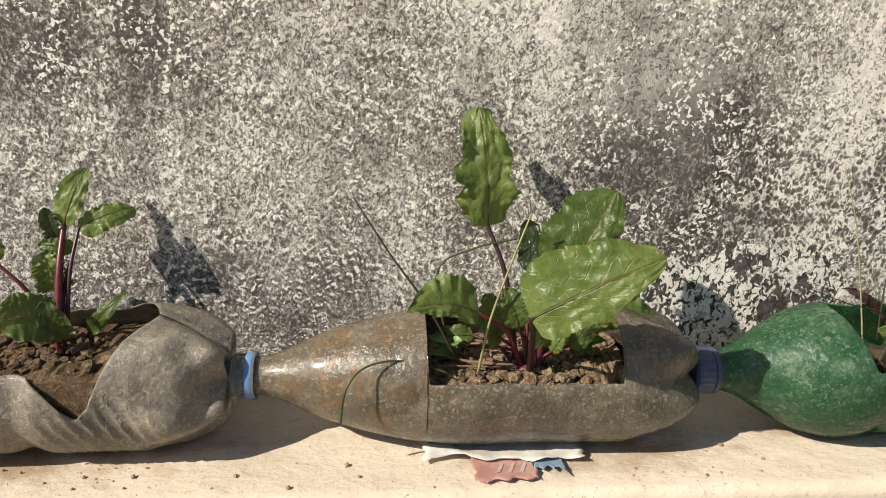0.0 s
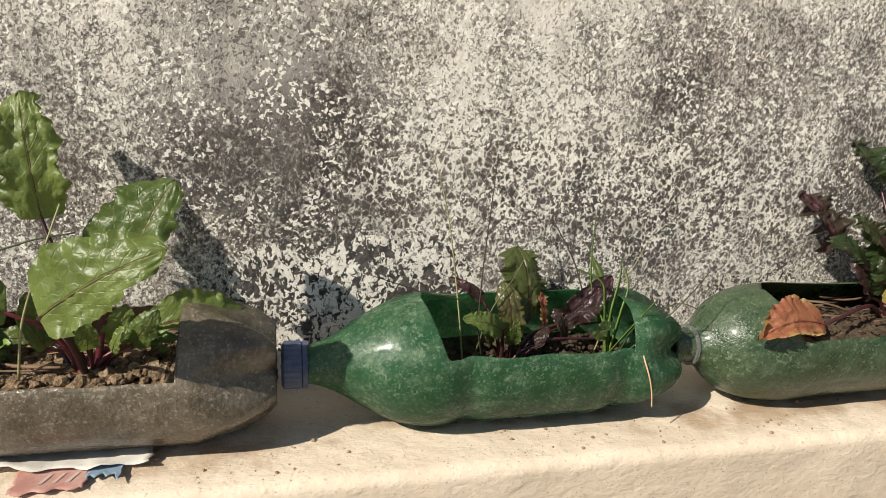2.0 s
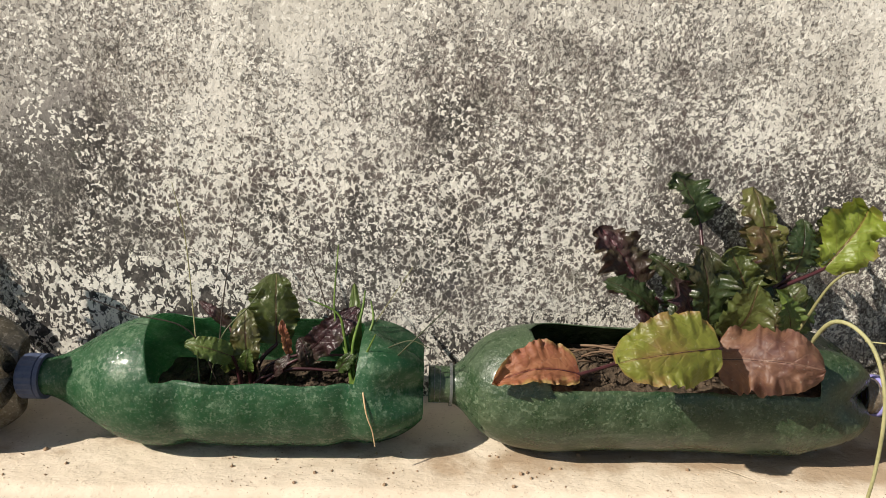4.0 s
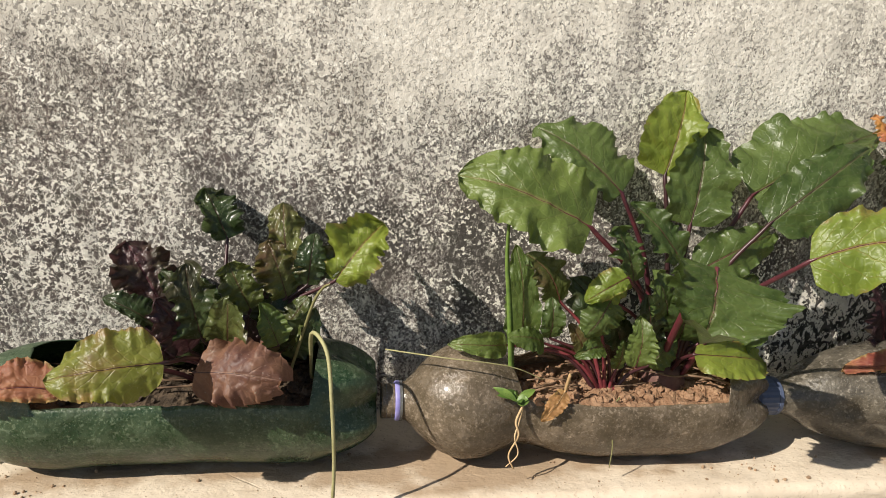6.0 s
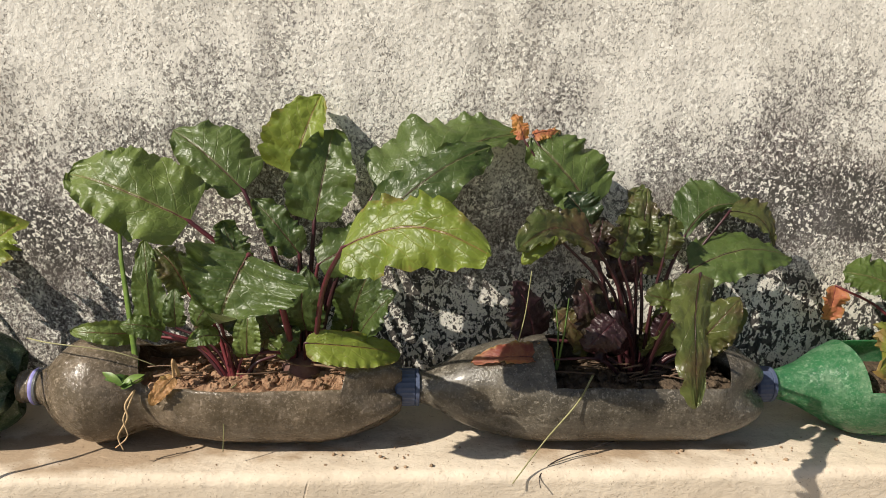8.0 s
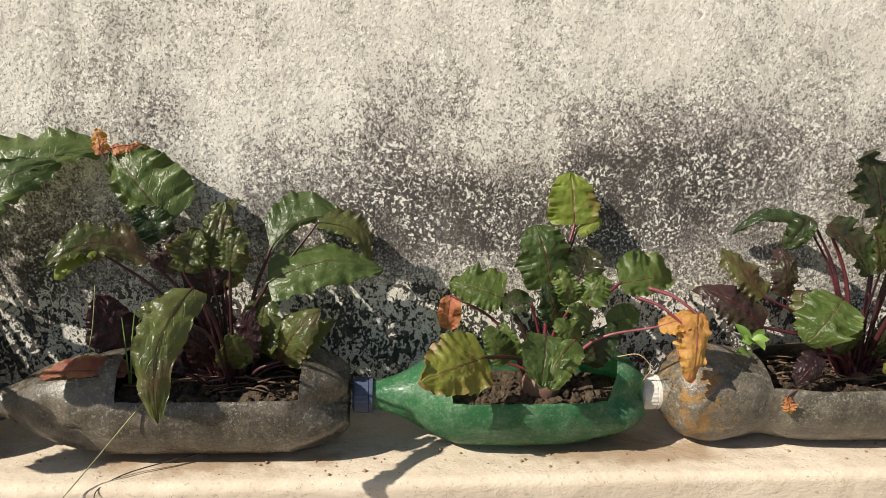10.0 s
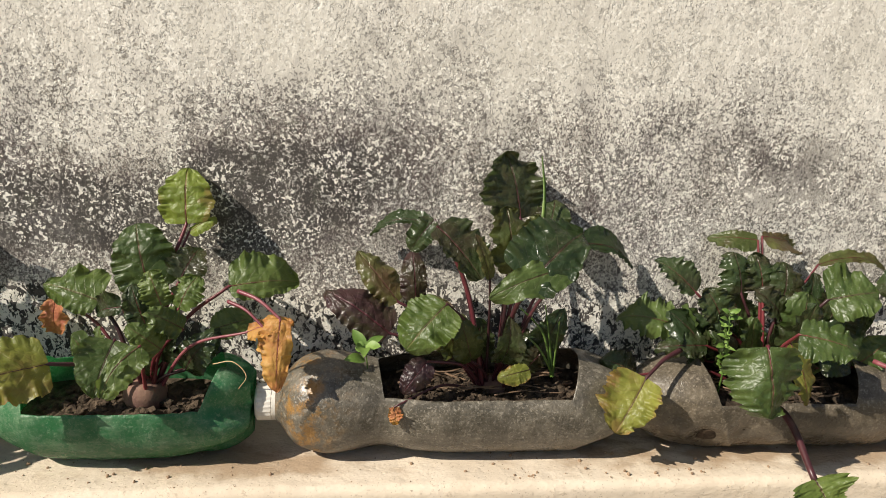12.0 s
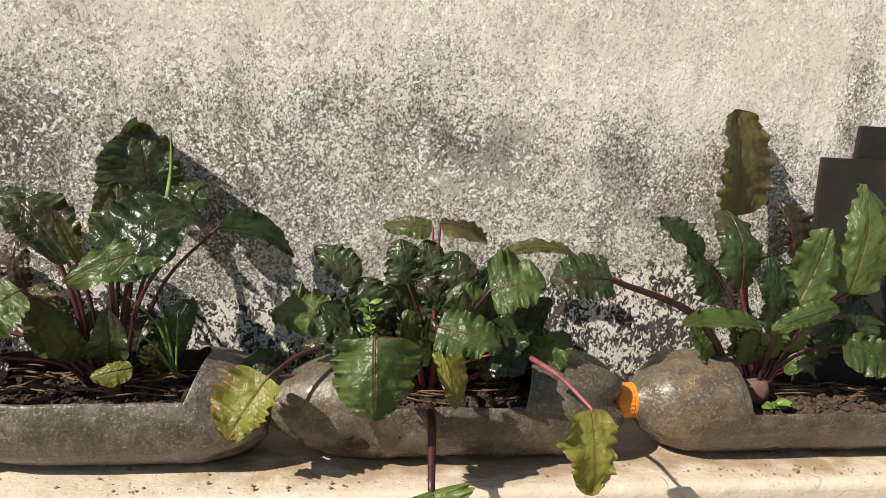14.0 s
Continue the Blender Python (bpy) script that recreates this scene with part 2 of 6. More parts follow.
def bottle_material(name, film, dust, cover, clear=0.0, glow=0.0, stain=(0.30, 0.16, 0.05), rust=0.0, gloss=0.30):
    """Plastic film of that colour under dust; clear: how much shows through; glow: light that passes the film."""
    k = Mat(name)
    patch = k.noise(62.0, 6.0, 0.72)
    speck = k.noise(330.0, 4.0, 0.7)
    run = k.noise(70.0, 5.0, 0.6, k.stretch((0.35, 1.0, 1.0)))
    mask = k.math("ADD", k.math("MULTIPLY", patch, 0.62), k.math("MULTIPLY", speck, 0.38))
    mask = k.math("ADD", mask, k.math("MULTIPLY", k.math("SUBTRACT", run, 0.5), 0.30))
    dusty = k.step(mask, 0.60 - 0.40 * cover, 0.96 - 0.40 * cover)
    colour = k.mix(dusty, film, dust)
    colour = k.mix(k.step(k.noise(260.0, 2.0, 0.6), 0.60, 0.66, 0.0, 0.55), colour, tuple(min(1.0, 1.5 * c + 0.05) for c in dust))
    scuff = k.math("MULTIPLY", k.step(k.noise(150.0, 3.0, 0.6, k.stretch((0.12, 1.0, 1.0)), 0.3), 0.60, 0.66), k.step(k.noise(20.0, 3.0), 0.46, 0.60, 0.0, 0.45))
    colour = k.mix(scuff, colour, tuple(min(1.0, 1.35 * c + 0.04) for c in dust))
    blot = k.step(k.noise(120.0, 7.0, 0.78, None, 0.6), 0.55, 0.66, 0.0, 0.60)
    colour = k.mix(blot, colour, tuple(0.42 * c + 0.012 for c in film))
    colour = k.mix(k.step(k.noise(560.0, 1.0, 0.6), 0.62, 0.68, 0.0, 0.42), colour, tuple(min(1.0, 1.7 * c + 0.04) for c in dust))
    colour = k.mix(k.step(k.noise(17.0, 6.0, 0.7, None, 0.5), 0.46, 0.62, 0.0, 0.42), colour, tuple(0.6 * c for c in film))
    if rust:
        spot = k.math("MULTIPLY", k.step(k.noise(75.0, 6.0, 0.75), 0.46, 0.62), k.attr("rust"))
        colour = k.mix(k.math("MULTIPLY", spot, rust), colour, stain)
    wipe = k.step(k.noise(30.0, 5.0, 0.7), 0.40, 0.64, 0.0, 1.0)
    k.set(Base_Color=colour, Roughness=k.math("ADD", gloss, k.math("MULTIPLY", k.math("MULTIPLY", dusty, wipe), 0.45)), Specular_IOR_Level=0.5)
    k.set(Coat_Weight=k.step(dusty, 0.2, 1.0, 0.35, 0.03), Coat_Roughness=0.16)
    k.bump(k.math("ADD", k.math("MULTIPLY", k.noise(24.0, 5.0, 0.6), 2.6), k.math("MULTIPLY", speck, 0.40)), 0.60, 0.0026)
    last = k.bsdf.outputs[0]
    if glow:
        tl = k.node("ShaderNodeBsdfTranslucent")
        k.link(k.mix(k.math("MULTIPLY", dusty, 0.5), tuple(min(1.0, 2.2 * c) for c in film), dust), tl.inputs["Color"])
        mx = k.node("ShaderNodeMixShader", Fac=glow)
        k.link(last, mx.inputs[1])
        k.link(tl.outputs[0], mx.inputs[2])
        last = mx.outputs[0]
    if clear:
        tr = k.node("ShaderNodeBsdfTransparent")
        tr.inputs["Color"].default_value = (*[0.35 + 0.6 * min(1.0, 2.0 * c) for c in film], 1.0)
        mx = k.node("ShaderNodeMixShader")
        k.link(k.step(dusty, 0.0, 1.0, clear, clear * 0.35), mx.inputs[0])
        k.link(last, mx.inputs[1])
        k.link(tr.outputs[0], mx.inputs[2])
        last = mx.outputs[0]
    k.link(last, k.out.inputs["Surface"])
    return k.m


def leaf_material(name, blade, young, vein, blush=0.0, blush_colour=(0.10, 0.025, 0.03), shine=0.34, brown=0.0, brown_colour=(0.30, 0.16, 0.05), ribs=0.62):
    """A beet leaf: blade, lighter patches, coloured ribs from the leaf's own u (along) and v (across)."""
    k = Mat(name)
    uv = k.node("ShaderNodeUVMap")
    sep = k.node("ShaderNodeSeparateXYZ")
    k.link(uv.outputs[0], sep.inputs[0])
    u, v = sep.outputs[0], k.math("ABSOLUTE", k.math("SUBTRACT", sep.outputs[1], 0.5))
    patch = k.noise(34.0, 5.0, 0.6)
    tone = k.math("ADD", k.math("MULTIPLY", patch, 0.8), k.math("MULTIPLY", k.random(), 0.35))
    colour = k.mix(k.step(tone, 0.38, 0.80), blade, young)
    if blush:
        area = k.math("ADD", k.noise(22.0, 4.0, 0.65), k.math("MULTIPLY", k.random(), 0.20))
        colour = k.mix(k.step(area, 0.62 - 0.30 * blush, 0.86 - 0.30 * blush, 0.0, 0.9), colour, blush_colour)
    if brown:
        area = k.math("ADD", k.noise(40.0, 5.0, 0.7), k.math("MULTIPLY", k.math("MULTIPLY", v, v), 1.1))
        colour = k.mix(k.step(area, 0.80 - 0.34 * brown, 0.92 - 0.34 * brown, 0.0, 0.9), colour, brown_colour)
    slant = k.math("SUBTRACT", k.math("MULTIPLY", u, 6.5), k.math("MULTIPLY", v, 4.6))
    slant = k.math("ADD", slant, k.math("MULTIPLY", k.math("SUBTRACT", k.noise(60.0, 2.0), 0.5), 0.55))
    side = k.math("ABSOLUTE", k.math("SUBTRACT", k.math("FRACT", slant), 0.5))
    rib = k.step(side, 0.0, k.math("SUBTRACT", 0.085, k.math("MULTIPLY", v, 0.12)), 1.0, 0.0)
    main = k.step(v, 0.008, 0.030, 1.0, 0.0)
    net = k.step(k.voronoi(150.0, feature="DISTANCE_TO_EDGE"), 0.02, 0.13, 1.0, 0.0)
    lines = k.math("MAXIMUM", k.math("MULTIPLY", rib, 0.30), k.math("MULTIPLY", main, 0.85))
    colour = k.mix(k.math("MULTIPLY", net, 0.10), colour, tuple(1.6 * c + 0.02 for c in young))
    colour = k.mix(k.math("MULTIPLY", lines, ribs), colour, vein)
    colour = k.mix(k.step(k.noise(520.0, 2.0), 0.66, 0.74, 0.0, 0.40), colour, (0.42, 0.40, 0.32))
    k.set(Base_Color=colour, Roughness=k.math("ADD", shine, k.math("MULTIPLY", patch, 0.16)), Specular_IOR_Level=0.5)
    quilt = k.math("SUBTRACT", 1.0, k.voronoi(115.0))
    relief = k.math("ADD", k.math("MULTIPLY", lines, -0.6), k.math("MULTIPLY", k.noise(58.0, 3.0, 0.5), 2.2))
    relief = k.math("ADD", relief, k.math("ADD", k.math("MULTIPLY", quilt, 0.32), k.math("MULTIPLY", net, -0.12)))
    k.bump(relief, 0.50, 0.0022)
    tl = k.node("ShaderNodeBsdfTranslucent")
    bright = k.mix(0.55, colour, tuple(min(1.0, 2.4 * c) for c in young))
    k.link(bright, tl.inputs["Color"])
    mx = k.node("ShaderNodeMixShader", Fac=0.30)
    k.link(k.bsdf.outputs[0], mx.inputs[1])
    k.link(tl.outputs[0], mx.inputs[2])
    k.link(mx.outputs[0], k.out.inputs["Surface"])
    return k.m


def plain_material(name, a, b, scale=60.0, rough=0.6, bump=0.3, depth=0.001, spec=0.4, detail=5.0):
    k = Mat(name)
    n = k.noise(scale, detail, 0.65)
    fleck = k.noise(scale * 5.0, 3.0, 0.6)
    tone = k.math("ADD", k.math("MULTIPLY", n, 0.75), k.math("MULTIPLY", k.random(), 0.25))
    colour = k.mix(k.step(tone, 0.35, 0.68), a, b)
    colour = k.mix(k.step(fleck, 0.58, 0.72, 0.0, 0.35), colour, tuple(0.45 * c for c in a))
    k.set(Base_Color=colour, Roughness=rough, Specular_IOR_Level=spec)
    k.bump(k.math("ADD", n, k.math("MULTIPLY", fleck, 0.5)), bump, depth)
    return k.m


M_WALL = wall_material()
M_LEDGE = ledge_material()
M_GROUND = plain_material("bare earth", (0.20, 0.16, 0.11), (0.30, 0.25, 0.18), 9.0, 0.95, 0.5, 0.01)
M_SOIL = plain_material("dry brown soil", (0.115, 0.076, 0.045), (0.46, 0.34, 0.22), 190.0, 0.95, 0.8, 0.003, 0.15)
M_DARKSOIL = plain_material("dark or shade-darkened soil", (0.034, 0.025, 0.018), (0.120, 0.086, 0.058), 120.0, 0.9, 0.8, 0.003, 0.2)
M_REDSOIL = plain_material("reddish dry soil", (0.22, 0.12, 0.07), (0.38, 0.24, 0.15), 120.0, 0.95, 0.8, 0.003, 0.15)
M_STEM = plain_material("red beet stalk", (0.085, 0.012, 0.018), (0.190, 0.038, 0.044), 90.0, 0.38, 0.25, 0.0006, 0.5)
M_STEMDARK = plain_material("dark purple or shaded stalk", (0.034, 0.012, 0.014), (0.070, 0.020, 0.024), 90.0, 0.38, 0.25, 0.0006, 0.5)
M_STEMCRIMSON = plain_material("crimson beet stalk", (0.050, 0.012, 0.018), (0.125, 0.026, 0.034), 90.0, 0.38, 0.25, 0.0006, 0.5)
M_STEMPINK = plain_material("pink beet stalk", (0.17, 0.036, 0.050), (0.30, 0.10, 0.11), 90.0, 0.40, 0.25, 0.0006, 0.5)
M_GRASS = plain_material("green grass blade", (0.07, 0.13, 0.024), (0.16, 0.24, 0.05), 90.0, 0.45, 0.2, 0.0004)
M_SEDGE = plain_material("dark sedge stalk", (0.040, 0.052, 0.020), (0.085, 0.100, 0.040), 90.0, 0.5, 0.2, 0.0004)
M_STRAW = plain_material("dry grass stalk", (0.20, 0.19, 0.08), (0.36, 0.34, 0.17), 90.0, 0.6, 0.2, 0.0004)
M_TWIG = plain_material("dark dry twig", (0.035, 0.025, 0.020), (0.075, 0.055, 0.040), 90.0, 0.7, 0.3, 0.0004)
M_ROOT = plain_material("pale dry root", (0.42, 0.28, 0.14), (0.58, 0.42, 0.24), 90.0, 0.8, 0.3, 0.0004)
M_BEET = plain_material("dusty beetroot skin", (0.12, 0.060, 0.050), (0.24, 0.14, 0.10), 70.0, 0.8, 0.5, 0.0015)
M_CRUMB = plain_material("soil crumb", (0.12, 0.080, 0.050), (0.36, 0.25, 0.16), 200.0, 0.95, 0.6, 0.001)

M_CAPBLUE = plain_material("blue plastic cap", (0.10, 0.20, 0.42), (0.16, 0.28, 0.52), 90.0, 0.42, 0.15, 0.0005)
M_CAPDARK = plain_material("dusty dark blue cap", (0.042, 0.058, 0.115), (0.080, 0.100, 0.165), 90.0, 0.5, 0.15, 0.0005)
M_CAPWHITE = plain_material("off-white plastic cap", (0.62, 0.58, 0.52), (0.74, 0.71, 0.65), 90.0, 0.45, 0.15, 0.0005)
M_CAPORANGE = plain_material("orange plastic cap", (0.75, 0.25, 0.03), (0.85, 0.34, 0.06), 90.0, 0.42, 0.15, 0.0005)
M_RINGVIOLET = plain_material("violet plastic ring", (0.22, 0.20, 0.50), (0.32, 0.30, 0.62), 90.0, 0.42, 0.15, 0.0005)
M_CLEAR = bottle_material("clear dusty neck", (0.26, 0.27, 0.27), (0.42, 0.40, 0.35), 0.35, 0.45, 0.2, gloss=0.2)

GREY = bottle_material("grey dusty plastic", (0.150, 0.132, 0.105), (0.36, 0.312, 0.245), 0.78, 0.0, 0.20, gloss=0.36)
BROWN = bottle_material("brown soil-filled plastic", (0.10, 0.083, 0.055), (0.235, 0.200, 0.150), 0.66, 0.0, 0.14, (0.24, 0.125, 0.042), 0.62, 0.15)
GREEN = bottle_material("bright green plastic", (0.065, 0.260, 0.115), (0.300, 0.450, 0.290), 0.58, 0.22, 0.50, gloss=0.20)
DUSTYGREEN = bottle_material("dusty green plastic", (0.048, 0.160, 0.072), (0.250, 0.365, 0.230), 0.50, 0.30, 0.45, gloss=0.14)
DEEPGREEN = bottle_material("deep green mossy plastic", (0.024, 0.056, 0.022), (0.105, 0.145, 0.080), 0.62, 0.0, 0.18, gloss=0.26)
TAWNY = bottle_material("tawny see-through plastic", (0.135, 0.105, 0.068), (0.30, 0.235, 0.17), 0.60, 0.16, 0.22, gloss=0.16)
DARKGREY = bottle_material("dark grey dusty plastic", (0.076, 0.066, 0.051), (0.215, 0.187, 0.147), 0.56, 0.0, 0.18, gloss=0.26)
AMBER = bottle_material("grey plastic with amber stain", (0.090, 0.080, 0.061), (0.265, 0.233, 0.182), 0.64, 0.0, 0.20, (0.40, 0.20, 0.04), 0.80, 0.26)
MUDDY = bottle_material("muddy grey plastic", (0.088, 0.073, 0.053), (0.225, 0.185, 0.135), 0.64, 0.0, 0.20, (0.30, 0.18, 0.07), 0.5, 0.2)


# ---- mesh helpers ----
def mesh_of(bm, name, mat, smooth=True):
    me = bpy.data.meshes.new(name)
    bm.normal_update()
    bm.to_mesh(me)
    bm.free()
    me.materials.append(mat)
    if smooth:
        me.polygons.foreach_set("use_smooth", [True] * len(me.polygons))
    return me


def part(name, bm, mat, parent, label="", smooth=True):
    ob = new(name, mesh_of(bm, name, mat, smooth))
    ob.parent = parent
    if label:
        tagged(ob, label)
    return ob


def tube_into(bm, pts, radii, sides=7):
    """A tapered tube through points, closed at both ends."""
    pts = [Vector(p) for p in pts]
    rings = []
    side = None
    for i, p in enumerate(pts):
        d = (pts[min(i + 1, len(pts) - 1)] - pts[max(i - 1, 0)]).normalized()
        if side is None:
            side = d.orthogonal().normalized()
        side = (side - d * side.dot(d)).normalized()
        up = d.cross(side)
        rings.append([bm.verts.new(p + radii[i] * (math.cos(a) * side + math.sin(a) * up)) for a in [math.tau * j / sides for j in range(sides)]])
    for a, b in zip(rings, rings[1:]):
        for j in range(sides):
            bm.faces.new((a[j], a[(j + 1) % sides], b[(j + 1) % sides], b[j]))
    bm.faces.new(rings[0][::-1])
    bm.faces.new(rings[-1])


def bow(a, b, sag, n=10, side=(0, 0, 1)):
    """Points from a to b on a bow that rises by sag towards side."""
    a, b, s = Vector(a), Vector(b), Vector(side)
    return [a.lerp(b, i / n) + s * (sag * 4 * (i / n) * (1 - i / n)) for i in range(n + 1)]


def curve3(points, n=8):
    """A smooth way through points."""
    p = [Vector(q) for q in points]
    p = [2 * p[0] - p[1]] + p + [2 * p[-1] - p[-2]]
    out = []
    for i in range(1, len(p) - 2):
        for j in range(n):
            t = j / n
            out.append(0.5 * (2 * p[i] + (p[i + 1] - p[i - 1]) * t + (2 * p[i - 1] - 5 * p[i] + 4 * p[i + 1] - p[i + 2]) * t * t + (3 * p[i] - p[i - 1] - 3 * p[i + 1] + p[i + 2]) * t ** 3))
    return out + [p[-2]]


# ---- the wall ----
# stains and patches of darker or cleaner wall: x, z, half width, half height, strength (less than nothing: cleaner)
STAINS_WEST = (
    (-0.14, 0.27, 0.08, 0.10, 0.16), (0.33, 0.19, 0.07, 0.05, 0.12), (0.33, 0.30, 0.10, 0.05, 0.05), (-0.03, 0.07, 0.13, 0.055, 0.20),
    (0.43, 0.28, 0.08, 0.08, -0.15), (0.62, 0.22, 0.06, 0.08, 0.14), (0.52, 0.34, 0.12, 0.05, -0.14), (0.50, 0.15, 0.16, 0.06, 0.20),
    (0.47, 0.28, 0.022, 0.09, -0.10), (0.535, 0.22, 0.014, 0.08, -0.18), (0.497, 0.19, 0.012, 0.07, -0.16), (0.64, 0.10, 0.20, 0.05, 0.16),
    (0.315, 0.135, 0.030, 0.035, 0.34), (0.30, 0.22, 0.05, 0.03, 0.10), (0.60, 0.24, 0.10, 0.06, 0.08), (0.68, 0.34, 0.10, 0.04, -0.16),
    (0.24, 0.165, 0.08, 0.045, 0.20), (0.10, 0.17, 0.10, 0.08, 0.06),
)
STAINS_MIDDLE = (
    (0.79, 0.20, 0.10, 0.07, 0.12), (0.90, 0.17, 0.07, 0.07, 0.14), (0.92, 0.31, 0.05, 0.05, -0.08), (1.05, 0.36, 0.22, 0.08, -0.18),
    (0.81, 0.235, 0.035, 0.025, -0.16), (0.71, 0.07, 0.05, 0.030, -0.20), (1.15, 0.15, 0.20, 0.07, 0.16), (1.45, 0.37, 0.25, 0.10, -0.10),
    (1.57, 0.20, 0.17, 0.050, 0.42), (1.80, 0.225, 0.12, 0.070, 0.34), (1.42, 0.24, 0.10, 0.05, -0.10), (0.96, 0.12, 0.08, 0.05, 0.10),
    (1.66, 0.265, 0.06, 0.025, -0.16), (1.50, 0.265, 0.07, 0.020, 0.10),
)
STAINS_EAST = (
    (2.02, 0.40, 0.45, 0.09, -0.24), (2.00, 0.22, 0.12, 0.06, 0.10), (2.30, 0.260, 0.055, 0.035, 0.30), (2.50, 0.24, 0.07, 0.045, 0.22),
    (2.65, 0.36, 0.22, 0.09, -0.26), (1.90, 0.265, 0.06, 0.035, 0.14), (2.16, 0.30, 0.06, 0.03, 0.05), (2.45, 0.33, 0.08, 0.03, -0.10),
    (2.15, 0.21, 0.05, 0.04, 0.08), (2.40, 0.19, 0.06, 0.04, -0.06), (2.68, 0.34, 0.02, 0.06, 0.34),
)
STAINS = STAINS_WEST + STAINS_MIDDLE + STAINS_EAST
# smoother lime veils: x, z, half width, half height, strength
VEILS = ((0.27, 0.25, 0.06, 0.06, 0.75), (0.47, 0.31, 0.10, 0.04, 0.7), (0.65, 0.33, 0.10, 0.035, 0.6), (2.28, 0.235, 0.035, 0.03, 0.7), (2.33, 0.265, 0.04, 0.03, 0.4), (2.12, 0.37, 0.18, 0.05, 0.5), (2.45, 0.38, 0.14, 0.06, 0.7), (1.80, 0.36, 0.10, 0.05, 0.5), (1.30, 0.36, 0.12, 0.04, 0.4), (2.62, 0.36, 0.08, 0.06, 0.6), (1.98, 0.34, 0.08, 0.05, 0.45), (1.55, 0.36, 0.12, 0.05, 0.4), (1.00, 0.36, 0.14, 0.03, 0.4), (0.12, 0.25, 0.03, 0.05, 0.35))
# the peeling skirt: middle, half width, height, strength
SKIRT = ((0.335, 0.085, 0.112, 1.0), (0.52, 0.13, 0.070, 0.6), (0.69, 0.06, 0.085, 0.5), (1.27, 0.22, 0.120, 0.75), (1.62, 0.20, 0.128, 1.0), (1.98, 0.24, 0.125, 0.95), (2.42, 0.16, 0.150, 0.75))


def wall():
    x0, x1, z0, z1 = -1.2, 3.9, -0.95, 1.25
    nx = 640
    bm = bmesh.new()
    low = bm.verts.layers.float.new("grime")
    big = bm.verts.layers.float.new("coarse")
    peel = bm.verts.layers.float.new("skirt")
    thin = bm.verts.layers.float.new("veil")
    grid = []
    zs = [z0 + (0.0 - z0) * j / 8 for j in range(8)] + [0.45 * j / 130 for j in range(131)] + [0.45 + (z1 - 0.45) * j / 31 for j in range(1, 32)]
    for z in zs:
        row = []
        for i in range(nx + 1):
            x = x0 + (x1 - x0) * i / nx
            v = bm.verts.new((x, 0.0012 * noise.noise((x * 9, z * 9, 0)) - 0.0012, z))
            g = 0.455 - 0.06 * max(0.0, min(1.0, x / 1.5))
            for sx, sz, w, h, s in STAINS:
                g += (1.15 * s) * math.exp(-((x - sx) / w) ** 2 - ((z - sz) / h) ** 2)
            g += 0.16 * noise.noise((x * 7.0, 3.3, z * 8.0)) + 0.12 * noise.noise((x * 19.0, 7.1, z * 15.0)) + 0.10 * noise.noise((x * 30.0, 1.7, z * 4.0))
            c = math.exp(-((x - 0.43) / 0.13) ** 2 - ((z - 0.15) / 0.065) ** 2) + 0.75 * math.exp(-((x - 0.64) / 0.16) ** 2 - ((z - 0.14) / 0.085) ** 2) + 0.55 * math.exp(-((x - 0.84) / 0.10) ** 2 - ((z - 0.22) / 0.05) ** 2)
            v[big] = max(0.0, min(1.0, 1.30 * c))
            v[low] = max(0.08, min(0.74, g))
            wave = 0.022 * noise.noise((x * 9.0, 2.2, 0.0)) + 0.016 * noise.noise((x * 31.0, 5.2, z * 20.0))
            q = 0.0
            for sx, w, h, s in SKIRT:
                q = max(q, s * min(1.0, max(0.0, 1.6 - abs(x - sx) / w)) * min(1.0, max(0.0, 0.5 + (h + wave - z) / 0.022)))
            v[peel] = min(1.0, q)
            v[thin] = min(1.0, sum(s * math.exp(-((x - sx) / w) ** 2 - ((z - sz) / h) ** 2) for sx, sz, w, h, s in VEILS))
            row.append(v)
        grid.append(row)
    for a, b in zip(grid, grid[1:]):
        for i in range(nx):
            bm.faces.new((a[i], a[i + 1], b[i + 1], b[i]))
    # thickness: top, ends and back
    rim = [grid[0], [r[-1] for r in grid], grid[-1][::-1], [r[0] for r in grid][::-1]]
    back = {}
    for line in rim:
        for v in line:
            if v not in back:
                back[v] = bm.verts.new((v.co.x, 0.20, v.co.z))
        for a, b in zip(line, line[1:]):
            bm.faces.new((b, a, back[a], back[b]))
    c = [back[grid[0][0]], back[grid[0][-1]], back[grid[-1][-1]], back[grid[-1][0]]]
    bm.faces.new(c[::-1])
    return tagged(new("wall_north", mesh_of(bm, "wall_north", M_WALL)), "tall plastered wall, limewash mottled with black mould", "wall", kind="structure")


LEDGE_EDGE = -0.128


